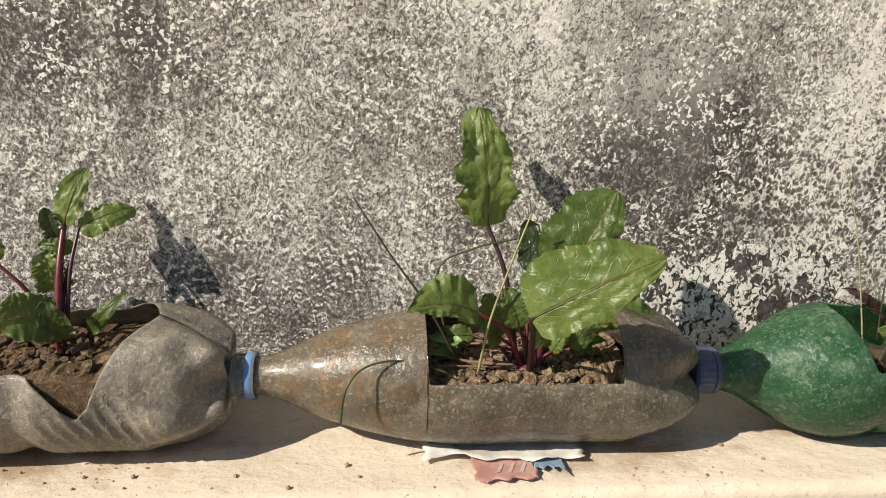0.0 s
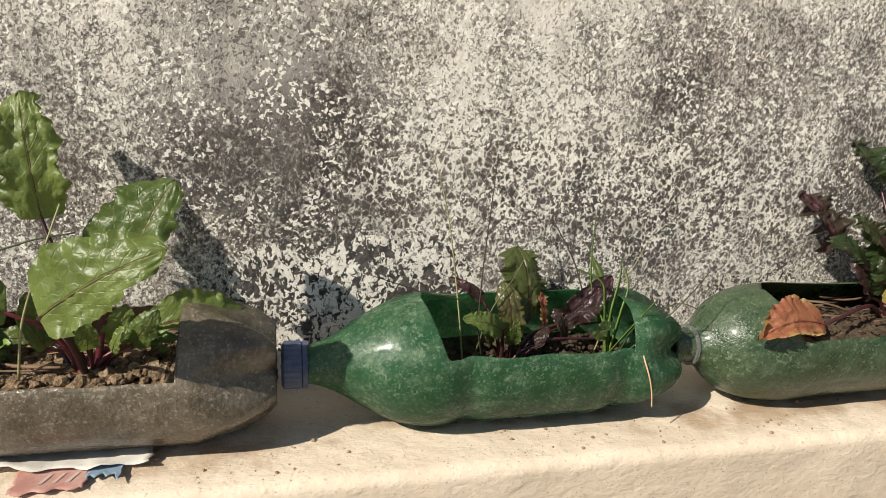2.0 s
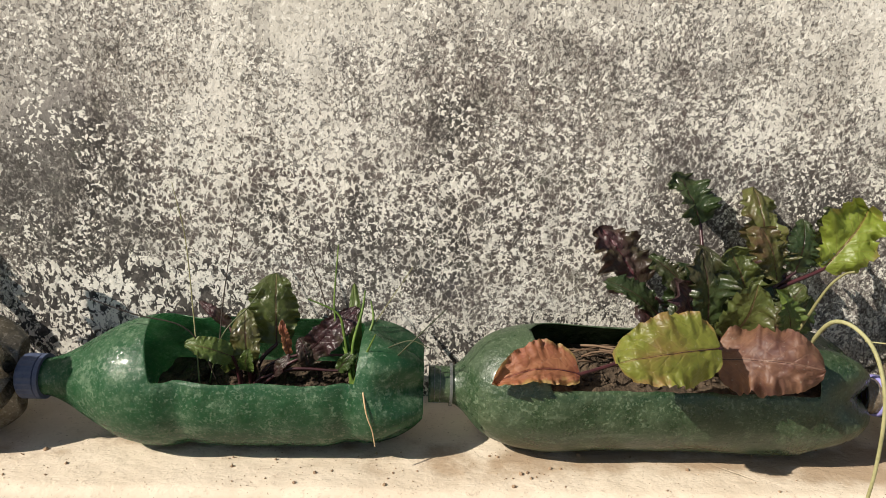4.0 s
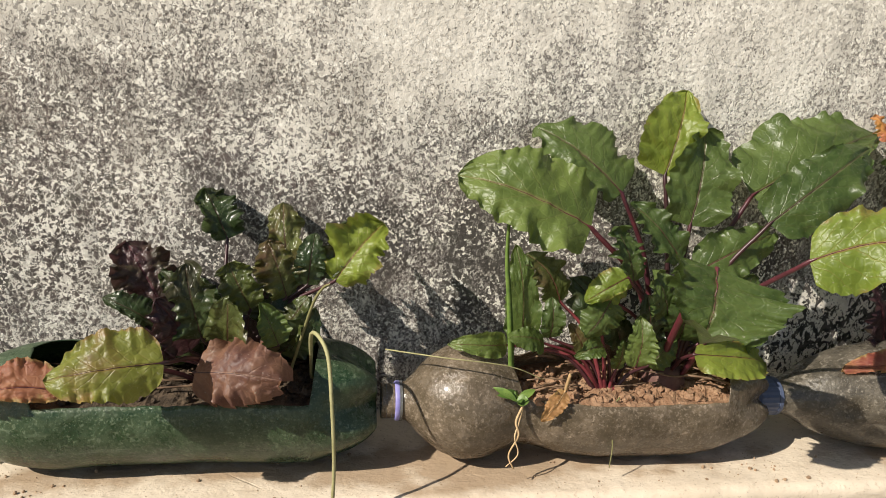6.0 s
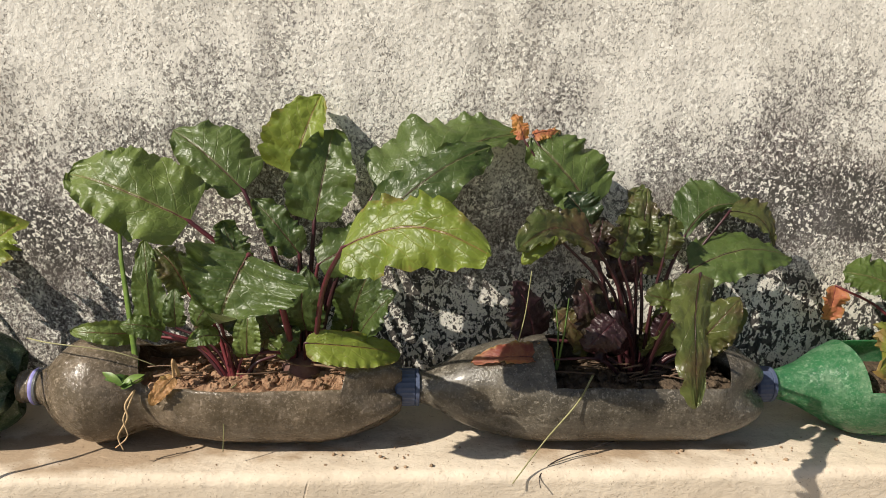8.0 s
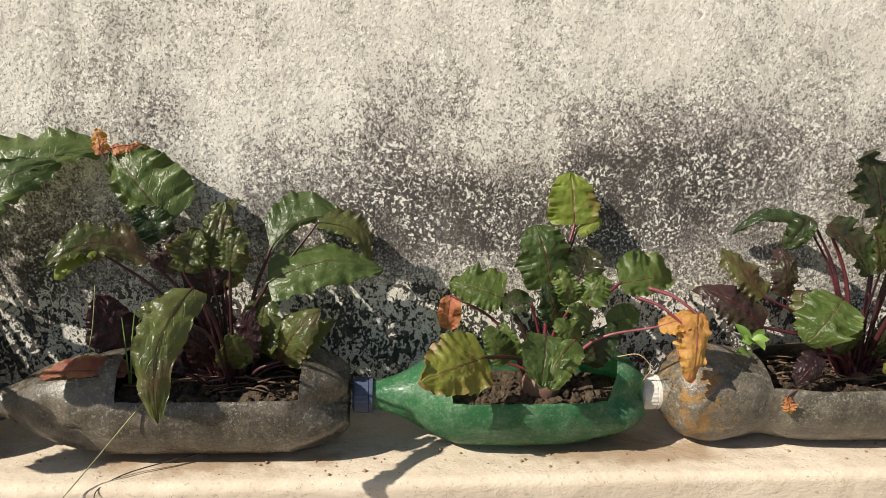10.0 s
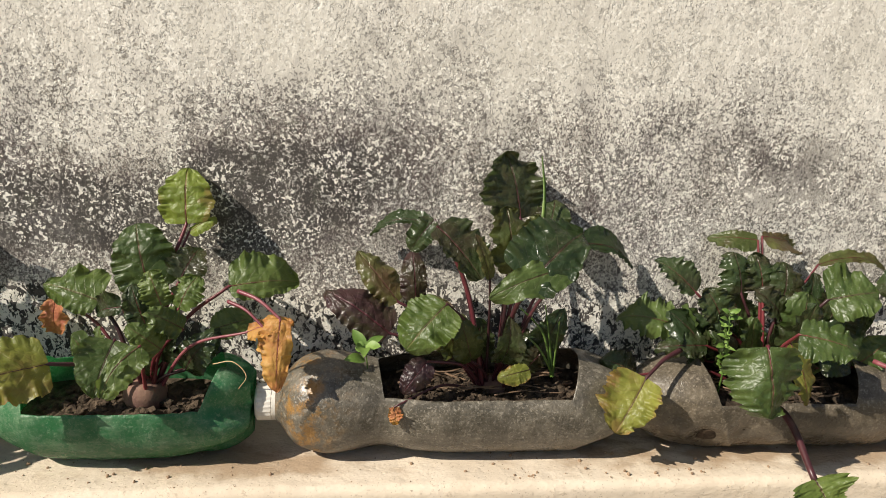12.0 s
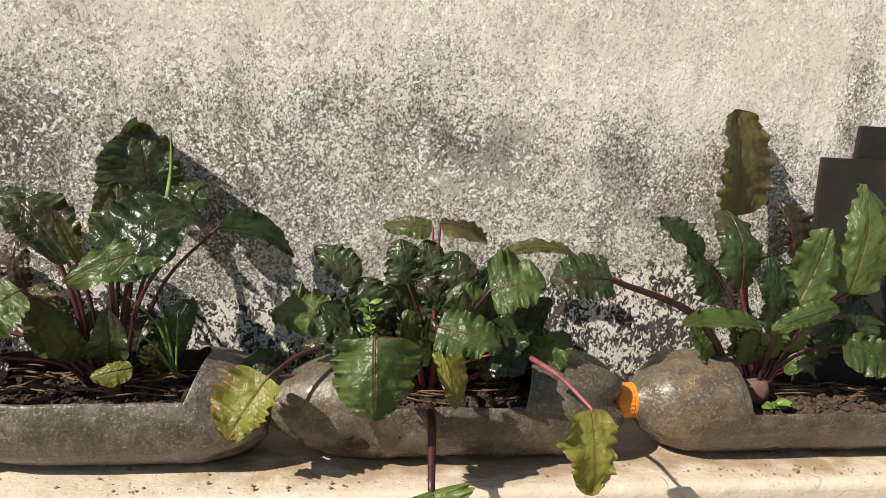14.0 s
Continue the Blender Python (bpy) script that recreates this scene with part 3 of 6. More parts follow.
def ledge():
    """A long plastered parapet top with a rounded front edge."""
    section = [(0.012, 0.0)]
    section += [(0.0 + (LEDGE_EDGE + 0.003) * j / 26, 0.0) for j in range(0, 27)]
    section += [(LEDGE_EDGE + 0.003 - 0.009 * math.sin(a), -0.009 + 0.009 * math.cos(a)) for a in [math.pi / 2 * j / 8 for j in range(1, 9)]]
    section += [(LEDGE_EDGE - 0.006, -0.009 - 0.0045 * j) for j in range(1, 26)]
    section += [(LEDGE_EDGE - 0.006, -0.95)]
    x0, x1, nx = -1.2, 3.9, 900
    bm = bmesh.new()
    lay = bm.verts.layers.float.new("soil")
    rows = []
    for i in range(nx + 1):
        x = x0 + (x1 - x0) * i / nx
        row = []
        for j, (y, z) in enumerate(section):
            d = 0.0011 * noise.noise((x * 14, y * 20, z * 20)) + 0.0007 * noise.noise((x * 55, y * 70, z * 60 + 5))
            wave = 0.0028 * noise.noise((x * 3.0, 9.0, 0.0)) if y <= LEDGE_EDGE + 0.004 else 0.0
            v = bm.verts.new((x, y + wave - (d if z < -0.001 else 0.0), z + (d if z > -0.012 else 0.0)))
            near = math.exp(-((y + 0.085) / 0.035) ** 2) if z > -0.002 else 0.0
            patch = 0.5 + 0.9 * noise.noise((x * 6.0, y * 16.0, 4.0)) + 0.6 * noise.noise((x * 35.0, y * 60.0, 4.0))
            wet = sum(s * math.exp(-((x - c) / w) ** 2) for c, w, s in ((-0.16, 0.07, 0.35), (0.965, 0.085, 1.15), (1.36, 0.04, 0.6), (2.27, 0.12, 0.75), (2.62, 0.10, 0.5)))
            v[lay] = max(0.0, min(1.0, near * (0.60 * patch + wet * (0.65 + 1.1 * noise.noise((x * 30.0, y * 50.0, 2.0))))))
            row.append(v)
        rows.append(row)
    for a, b in zip(rows, rows[1:]):
        for j in range(len(section) - 1):
            bm.faces.new((a[j], a[j + 1], b[j + 1], b[j]))
    return tagged(new("ledge", mesh_of(bm, "ledge", M_LEDGE)), "cream plastered parapet ledge with a rounded, brushed front edge", "ledge", kind="structure")


def ground():
    bm = bmesh.new()
    n = 24
    vs = [[bm.verts.new((math.copysign(abs(u) ** 3, u) * 900, math.copysign(abs(w) ** 3, w) * 900, -0.94)) for u in [2 * i / n - 1 for i in range(n + 1)]] for w in [2 * j / n - 1 for j in range(n + 1)]]
    for a, b in zip(vs, vs[1:]):
        for i in range(n):
            bm.faces.new((a[i], a[i + 1], b[i + 1], b[i]))
    return tagged(new("ground", mesh_of(bm, "ground", M_GROUND)), "flat bare earth in front of the parapet", "ground", kind="structure")


wall()
ledge()
ground()

# ---- the planter bottles ----
AXIS_Y = -0.066
RAD = 0.047
SHELLS = []


def bottle(label, mat, profile, window, rims, cap, rust=(0, 0), dents=(), creases=None, collar=None, end=True, rim_shape=None, y=AXIS_Y):
    """A plastic bottle lying along x. profile: x and radius; window: where its top is cut open (left at the rim, left at the top,
    right at the rim, right at the top); rims: heights of the front and back edge; cap: x, x, material, what it is; dents: x, turn, size, depth."""
    root = new("planter_bottle")
    root.location = (profile[0][0], y, 0.0)
    px = np.array([p[0] for p in profile])
    pr = np.array([p[1] for p in profile])
    xe = px[-1]
    xs = list(np.linspace(px[0], xe, 150)) + list(np.linspace(xe - 0.040, xe, 44))
    if window:
        xs += list(np.linspace(window[0] - 0.006, window[1] + 0.006, 40)) + list(np.linspace(window[3] - 0.006, window[2] + 0.006, 40))
    if creases:
        xs += list(np.linspace(creases[0], creases[1], 70))
    xs = sorted(set(round(float(q), 5) for q in xs))
    n = 64
    seed = px[0] * 7.0

    def radius(x):
        r = sum(float(np.interp(x + o, px, pr)) for o in (-0.006, -0.003, 0.0, 0.003, 0.006)) / 5
        return r

    def limits(x):
        """How far the shell reaches from the bottom, to the front and to the back, in degrees."""
        if not window:
            return 180.0, 180.0
        a0, a1, b1, b0 = window
        r = max(0.02, radius(x))
        hf = rims[0] + (rim_shape(x) if rim_shape else 0.0) + 0.0012 * noise.noise((x * 38, seed, 1)) + 0.0008 * noise.noise((x * 130, seed, 1))
        full = 180.0
        f = math.degrees(math.acos(max(-1.0, min(1.0, (RAD - hf) / r))))
        b = math.degrees(math.acos(max(-1.0, min(1.0, (RAD - rims[1]) / r))))
        lo, hi = min(a0, a1), max(a0, a1)
        ta = 0.0 if x < lo else 1.0 if x > hi else (x - lo) / max(1e-6, hi - lo)
        lo, hi = min(b0, b1), max(b0, b1)
        tb = 0.0 if x > hi else 1.0 if x < lo else (hi - x) / max(1e-6, hi - lo)
        k = min(ta, tb) ** 0.7
        return full + (f - full) * k, full + (b - full) * k

    bm = bmesh.new()
    lay = bm.verts.layers.float.new("rust")
    rows = []
    for x in xs:
        f, b = limits(x)
        r0 = radius(x)
        row = []
        left = xe - x
        for j in range(n + 1):
            a = radians(-b + (f + b) * j / n)
            r = r0
            if end and left < 0.050:
                lobe = 0.5 + 0.5 * math.cos(5 * a)
                q = 1 - left / 0.050
                r *= math.sqrt(max(0.02, 1 - (q * (0.84 + 0.14 * (1 - lobe))) ** 2.8)) * (1 - 0.36 * (1 - lobe) ** 1.5 * q)
            r *= 1 + 0.011 * noise.noise((x * 16 + seed, math.cos(a) * 1.3, math.sin(a) * 1.3)) + 0.008 * noise.noise((x * 48 + seed, math.cos(a) * 3, math.sin(a) * 3))
            for dx, turn, size, deep in dents:
                away = ((x - dx) / size) ** 2 + ((math.degrees(a) - turn) / (size / RAD * 57)) ** 2
                r -= deep * math.exp(-away)
            if creases:
                c0, c1, t0, t1, many, deep = creases
                g = math.degrees(a)
                if c0 < x < c1 and t0 < g < t1:
                    mask = math.sin(math.pi * (x - c0) / (c1 - c0)) * math.sin(math.pi * (g - t0) / (t1 - t0))
                    r -= deep * mask * abs(math.sin(many * (x * 55 + a * 1.1))) ** 0.6
            v = bm.verts.new((x - px[0], -r * math.sin(a), RAD - r * math.cos(a)))
            spread = math.exp(-((x - rust[0]) / rust[1]) ** 2) if rust[1] else 0.0
            v[lay] = spread
            row.append(v)
        rows.append(row)
    for p, q in zip(rows, rows[1:]):
        for j in range(n):
            bm.faces.new((p[j], p[j + 1], q[j + 1], q[j]))
    if end:
        tip = bm.verts.new((xe - px[0] - 0.012, 0, RAD))
        for j in range(n):
            bm.faces.new((rows[-1][j], rows[-1][j + 1], tip))
    bmesh.ops.remove_doubles(bm, verts=bm.verts, dist=0.00005)
    bmesh.ops.recalc_face_normals(bm, faces=bm.faces)
    lowest = min(v.co.z for v in bm.verts)
    for v in bm.verts:
        v.co.z -= lowest * max(0.0, 1.0 - v.co.z / RAD)
    shell = bm.faces[:]
    bmesh.ops.solidify(bm, geom=shell, thickness=0.0007)
    part("body", bm, mat, root)
    if cap:
        c0, c1, cmat, what = cap
        rc = 0.0158
        bm = bmesh.new()
        teeth = 48
        prev = None
        shape = ((c0, 0.0, 0), (c0, 0.86, 0), (c0 + 0.0012, 0.97, 0), (c0 + 0.002, 1.0, 1), (c1 - 0.004, 1.0, 1), (c1 - 0.0035, 0.96, 0), (c1 - 0.003, 1.02, 0), (c1, 1.02, 0), (c1, 0.85, 0))
        if cmat is M_CLEAR:
            shape = ((c0, 0.66, 0), (c0, 0.80, 0), (c0 + 0.003, 0.80, 0), (c0 + 0.004, 0.87, 0), (c0 + 0.0055, 0.80, 0), (c0 + 0.007, 0.80, 0), (c0 + 0.008, 0.87, 0), (c0 + 0.0095, 0.80, 0), (c0 + 0.011, 0.80, 0), (c1 - 0.002, 0.80, 0), (c1 - 0.002, 1.0, 0), (c1, 1.0, 0), (c1, 0.8, 0))
        for x, k, rib in shape:
            ring = [bm.verts.new((x - px[0], -rc * (k + (0.03 if rib and j % 2 else 0)) * math.sin(math.tau * j / teeth), RAD - rc * (k + (0.03 if rib and j % 2 else 0)) * math.cos(math.tau * j / teeth))) for j in range(teeth)]
            if prev:
                for j in range(teeth):
                    bm.faces.new((prev[j], prev[(j + 1) % teeth], ring[(j + 1) % teeth], ring[j]))
            prev = ring
        bmesh.ops.remove_doubles(bm, verts=bm.verts, dist=0.00002)
        bmesh.ops.recalc_face_normals(bm, faces=bm.faces)
        part("cap", bm, cmat, root, what, smooth=False)
    if collar:
        bm = bmesh.new()
        q0, q1, rmat, what = collar
        prev = None
        for x, rr in ((q0, 0.0120), (q0, 0.0148), (q0 + 0.0008, 0.0154), (q1 - 0.0008, 0.0154), (q1, 0.0148), (q1, 0.0120)):
            loop = [bm.verts.new((x - px[0], -rr * math.sin(math.tau * j / 40), RAD - rr * math.cos(math.tau * j / 40))) for j in range(40)]
            if prev:
                for j in range(40):
                    bm.faces.new((prev[j], prev[(j + 1) % 40], loop[(j + 1) % 40], loop[j]))
            prev = loop
        bmesh.ops.recalc_face_normals(bm, faces=bm.faces)
        part("neck_ring", bm, rmat, root, what)
    SHELLS.append((radius, window, px[0], xe, y))
    return tagged(root, label, "planter", "row of bottle planters")


def notch(x):
    return -0.026 * max(0.0, 1 - abs(x + 0.110) / 0.026)


BLUE, DARKBLUE, WHITE, ORANGE = ((M_CAPBLUE, "blue plastic screw cap"), (M_CAPDARK, "dusty blue plastic screw cap"), (M_CAPWHITE, "off-white plastic screw cap"), (M_CAPORANGE, "orange plastic screw cap"))
NONE = (M_CLEAR, "clear threaded neck")
bottle("grey crumpled plastic bottle planter lying on the ledge", GREY,
       [(-0.375, 0.014), (-0.35, 0.016), (-0.32, 0.034), (-0.28, 0.047), (-0.156, 0.047), (-0.150, 0.0425), (-0.143, 0.0425), (-0.137, 0.048), (-0.11, 0.048), (-0.07, 0.048), (-0.028, 0.046)],
       (-0.27, -0.275, -0.103, -0.070), (0.069, 0.080), (-0.375, -0.355, *BLUE), dents=((-0.050, 112, 0.009, -0.004), (-0.085, 95, 0.016, 0.004), (-0.040, 82, 0.009, 0.008), (-0.035, 40, 0.012, -0.003), (-0.048, 140, 0.010, 0.007), (-0.07, 160, 0.016, 0.003)), creases=(-0.140, -0.058, 0, 110, 6.0, 0.0040), rim_shape=notch)
bottle("brown soil-filled plastic bottle planter with rusty stains", BROWN,
       [(-0.030, 0.0125), (-0.008, 0.0125), (0.004, 0.0155), (0.030, 0.028), (0.060, 0.037), (0.090, 0.0435), (0.115, 0.046), (0.24, 0.047), (0.279, 0.046)],
       (0.099, 0.098, 0.222, 0.2205), (0.062, 0.080), (-0.031, -0.012, *NONE), collar=(-0.0185, -0.0125, *BLUE), rust=(0.045, 0.05), dents=((0.095, 95, 0.010, 0.003),))
bottle("green plastic bottle planter with a cut-open top", DUSTYGREEN,
       [(0.284, 0.013), (0.302, 0.013), (0.317, 0.019), (0.336, 0.031), (0.356, 0.042), (0.376, 0.047), (0.394, 0.0468), (0.401, 0.0435), (0.408, 0.0435), (0.416, 0.0460), (0.505, 0.0456), (0.514, 0.0415), (0.521, 0.0415), (0.530, 0.047), (0.569, 0.046)],
       (0.388, 0.376, 0.526, 0.522), (0.066, 0.086), (0.282, 0.299, *DARKBLUE))
bottle("deep green mossy plastic bottle planter", DEEPGREEN,
       [(0.573, 0.0135), (0.595, 0.0135), (0.602, 0.025), (0.615, 0.037), (0.635, 0.044), (0.660, 0.047), (0.70, 0.0450), (0.76, 0.0445), (0.79, 0.0455), (0.82, 0.047), (0.889, 0.046)],
       (0.655, 0.645, 0.845, 0.840), (0.066, 0.091), (0.573, 0.590, *NONE), dents=((0.70, 60, 0.006, 0.001),))
bottle("tawny see-through plastic bottle planter with a round shoulder", TAWNY,
       [(0.893, 0.0135), (0.913, 0.0135), (0.920, 0.024), (0.935, 0.038), (0.955, 0.0465), (0.975, 0.044), (0.998, 0.034), (1.005, 0.034), (1.03, 0.042), (1.06, 0.0465), (1.14, 0.047), (1.175, 0.042), (1.209, 0.037)],
       (1.000, 0.992, 1.168, 1.160), (0.063, 0.080), (0.893, 0.909, *NONE), collar=(0.9035, 0.9075, M_RINGVIOLET, "violet plastic neck ring"), y=-0.070)
bottle("dark grey dusty plastic bottle planter", DARKGREY,
       [(1.204, 0.013), (1.224, 0.013), (1.238, 0.018), (1.258, 0.030), (1.290, 0.041), (1.325, 0.0465), (1.40, 0.047), (1.49, 0.047), (1.524, 0.045)],
       (1.335, 1.333, 1.486, 1.484), (0.066, 0.088), (1.203, 1.224, *DARKBLUE), dents=((1.30, 70, 0.014, 0.006), (1.43, 75, 0.012, 0.002), (1.275, 95, 0.012, 0.004)), creases=(1.25, 1.33, 40, 120, 1.2, 0.003), y=-0.072)
bottle("bright green plastic bottle planter", GREEN,
       [(1.532, 0.013), (1.550, 0.013), (1.570, 0.019), (1.595, 0.033), (1.620, 0.044), (1.66, 0.0465), (1.72, 0.0460), (1.745, 0.0430), (1.765, 0.0455), (1.791, 0.045)],
       (1.615, 1.611, 1.768, 1.752), (0.058, 0.076), (1.527, 1.545, *DARKBLUE))
bottle("grey plastic bottle planter with an amber-stained shoulder", AMBER,
       [(1.795, 0.0135), (1.812, 0.0135), (1.818, 0.025), (1.830, 0.039), (1.854, 0.0465), (1.880, 0.043), (1.902, 0.038), (1.93, 0.044), (1.96, 0.0465), (2.09, 0.047), (2.127, 0.045)],
       (1.905, 1.900, 2.082, 2.068), (0.066, 0.084), (1.793, 1.811, *WHITE), rust=(1.832, 0.03), dents=((1.85, 75, 0.014, 0.006), (1.905, 95, 0.012, 0.002)))
bottle("muddy grey dented plastic bottle planter", MUDDY,
       [(2.102, 0.0135), (2.122, 0.0135), (2.136, 0.022), (2.160, 0.036), (2.185, 0.044), (2.21, 0.047), (2.25, 0.0455), (2.29, 0.045), (2.33, 0.0465), (2.430, 0.046)],
       (2.205, 2.195, 2.348, 2.336), (0.060, 0.082), (2.100, 2.118, *ORANGE), dents=((2.20, 55, 0.014, 0.005), (2.235, 70, 0.010, 0.003), (2.38, 60, 0.014, 0.004), (2.17, 90, 0.012, 0.004)), creases=(2.15, 2.27, 20, 110, 1.3, 0.004))
bottle("muddy brown plastic bottle planter with a glossy shoulder", MUDDY,
       [(2.431, 0.0135), (2.449, 0.0135), (2.455, 0.024), (2.470, 0.037), (2.494, 0.0455), (2.535, 0.047), (2.60, 0.0455), (2.64, 0.047), (2.775, 0.046)],
       (2.540, 2.530, 2.72, 2.71), (0.052, 0.074), (2.428, 2.449, *ORANGE), rust=(2.49, 0.03))


# ---- soil in the bottles ----
def clod(bm, at, size, seed):
    made = bmesh.ops.create_icosphere(bm, subdivisions=2 if size > 0.0025 else 1, radius=1.0)["verts"]
    for v in made:
        k = 1 + 0.55 * noise.noise(v.co * 1.5 + Vector((seed, 0, 0))) + 0.28 * noise.noise(v.co * 3.1 + Vector((0, seed, 0)))
        v.co = Vector(at) + Vector((v.co.x * size * k, v.co.y * size * k, v.co.z * size * k * 0.75))


def soil(shell, top, mat, label, lumps, left=0.012, right=0.0):
    radius, window, x0, xe, cy = shell
    a, b = (window[0] - left, window[2] + 0.014 + right)
    bm = bmesh.new()
    rnd = random.Random(int(a * 1000))
    rings = []
    n = 70
    for i in range(n + 1):
        x = a + (b - a) * i / n
        r = radius(x) - 0.0022
        if xe - x < 0.050:
            q = 1 - (xe - x) / 0.050
            r *= (1 - 0.36 * q) * math.sqrt(max(0.05, 1 - (0.98 * q) ** 2.8))
        h = min(top - RAD, r * 0.9)
        half = math.sqrt(r * r - h * h)
        ring = []
        for j in range(15):
            y = -half + 2 * half * j / 14
            inner = 1 - (y / half) ** 4
            bump_z = 0.006 * noise.noise((x * 45, y * 45, 2)) + 0.004 * noise.noise((x * 120, y * 120, 8)) + 0.0025 * noise.noise((x * 300, y * 300, 8))
            ring.append(bm.verts.new((x, cy + y, top + bump_z * inner)))
        start, stop = math.atan2(half, -h), math.atan2(-half, -h)
        for j in range(1, 12):
            g = start + (stop - start) * j / 12
            q = r - 0.0035
            ring.append(bm.verts.new((x, cy + q * math.sin(g), RAD - q * math.cos(g))))
        rings.append(ring)
    m = len(rings[0])
    for p, q in zip(rings, rings[1:]):
        for j in range(m):
            bm.faces.new((p[j], p[(j + 1) % m], q[(j + 1) % m], q[j]))
    bm.faces.new(rings[0][::-1])
    bm.faces.new(rings[-1])
    bmesh.ops.recalc_face_normals(bm, faces=bm.faces)
    for k in range(lumps * 2):
        x = rnd.uniform(a + 0.016, b - 0.018)
        y = rnd.uniform(-0.030, 0.026)
        clod(bm, (x, cy + y, top + 0.001), 0.0008 + 0.0045 * rnd.random() ** 2.2, k)
    ob = new("soil", mesh_of(bm, "soil", mat, False))
    return tagged(ob, label, "soil", kind="stuff")


SOILS = ((0.066, M_SOIL, 260), (0.056, M_SOIL, 200), (0.042, M_DARKSOIL, 90), (0.063, M_DARKSOIL, 100), (0.060, M_REDSOIL, 120),
         # the last bottle's soil is dark because its shade is put into the colour
         (0.057, M_DARKSOIL, 70), (0.050, M_DARKSOIL, 90), (0.060, M_DARKSOIL, 90), (0.055, M_DARKSOIL, 80), (0.047, M_DARKSOIL, 110))
for shell, (top, mat, lumps) in zip(SHELLS, SOILS):
    soil(shell, top, mat, {M_SOIL: "crumbly dry brown soil filling the bottle", M_DARKSOIL: "dark or shade-darkened soil filling the bottle", M_REDSOIL: "reddish dry soil with small clods"}[mat], lumps)


# ---- beet plants ----
KINDS = {
    "g": leaf_material("green beet leaf", (0.066, 0.104, 0.022), (0.150, 0.200, 0.046), (0.26, 0.21, 0.09)),
    "d": leaf_material("dark green beet leaf", (0.024, 0.042, 0.015), (0.054, 0.080, 0.027), (0.13, 0.060, 0.045), 0.25, (0.045, 0.034, 0.018), 0.20, ribs=0.36),
    "m": leaf_material("mid green beet leaf", (0.044, 0.074, 0.018), (0.098, 0.140, 0.036), (0.19, 0.13, 0.075), 0.0, (0.060, 0.055, 0.020), 0.30, ribs=0.46),
    "l": leaf_material("lime green beet leaf", (0.112, 0.160, 0.020), (0.205, 0.255, 0.038), (0.30, 0.13, 0.06), brown=0.25, brown_colour=(0.20, 0.15, 0.04)),
    "o": leaf_material("olive beet leaf", (0.055, 0.074, 0.020), (0.125, 0.145, 0.040), (0.20, 0.09, 0.06), 0.34, (0.085, 0.042, 0.026), 0.24, ribs=0.48),
    "p": leaf_material("purple beet leaf", (0.028, 0.013, 0.016), (0.060, 0.028, 0.030), (0.14, 0.03, 0.05), 0.3, (0.040, 0.040, 0.016), 0.26),
    "y": leaf_material("yellowing beet leaf", (0.145, 0.165, 0.026), (0.270, 0.270, 0.050), (0.22, 0.11, 0.05), 0.20, (0.17, 0.085, 0.035), 0.36, 0.30, (0.24, 0.14, 0.05)),
    "r": leaf_material("withered red leaf", (0.260, 0.085, 0.045), (0.400, 0.190, 0.085), (0.24, 0.04, 0.045), 0.30, (0.20, 0.035, 0.035), 0.5, 0.4, (0.32, 0.24, 0.08)),
    "b": leaf_material("dry brown leaf", (0.165, 0.078, 0.045), (0.270, 0.145, 0.088), (0.34, 0.21, 0.15), 0.30, (0.110, 0.050, 0.045), 0.45),
    "t": leaf_material("dry tan leaf", (0.400, 0.230, 0.085), (0.560, 0.360, 0.150), (0.40, 0.25, 0.12), 0.20, (0.34, 0.16, 0.06), 0.5),
    "x": leaf_material("dry orange leaf", (0.430, 0.190, 0.042), (0.580, 0.350, 0.090), (0.40, 0.06, 0.06), 0.40, (0.40, 0.095, 0.070), 0.5, 0.3, (0.30, 0.13, 0.04)),
}
WORDS = {"m": "broad mid green leaf", "g": "fresh green crinkled leaf", "d": "glossy dark green leaf", "l": "sunlit lime green leaf", "o": "olive leaf tinged with red", "p": "dark purple leaf",
         "y": "yellowing leaf with brown spots", "r": "withered reddish leaf", "b": "dry brown leaf", "x": "shrivelled orange leaf", "t": "dry tan leaf"}


# how fast a blade widens, how fast it narrows to the tip, how ragged its margin is
LEAF_FORMS = {"o": (0.30, 0.52, 0.32), "h": (0.22, 0.50, 0.32), "c": (0.25, 0.52, 0.65), "n": (0.22, 0.36, 1.15), "t": (0.24, 0.70, 0.26)}


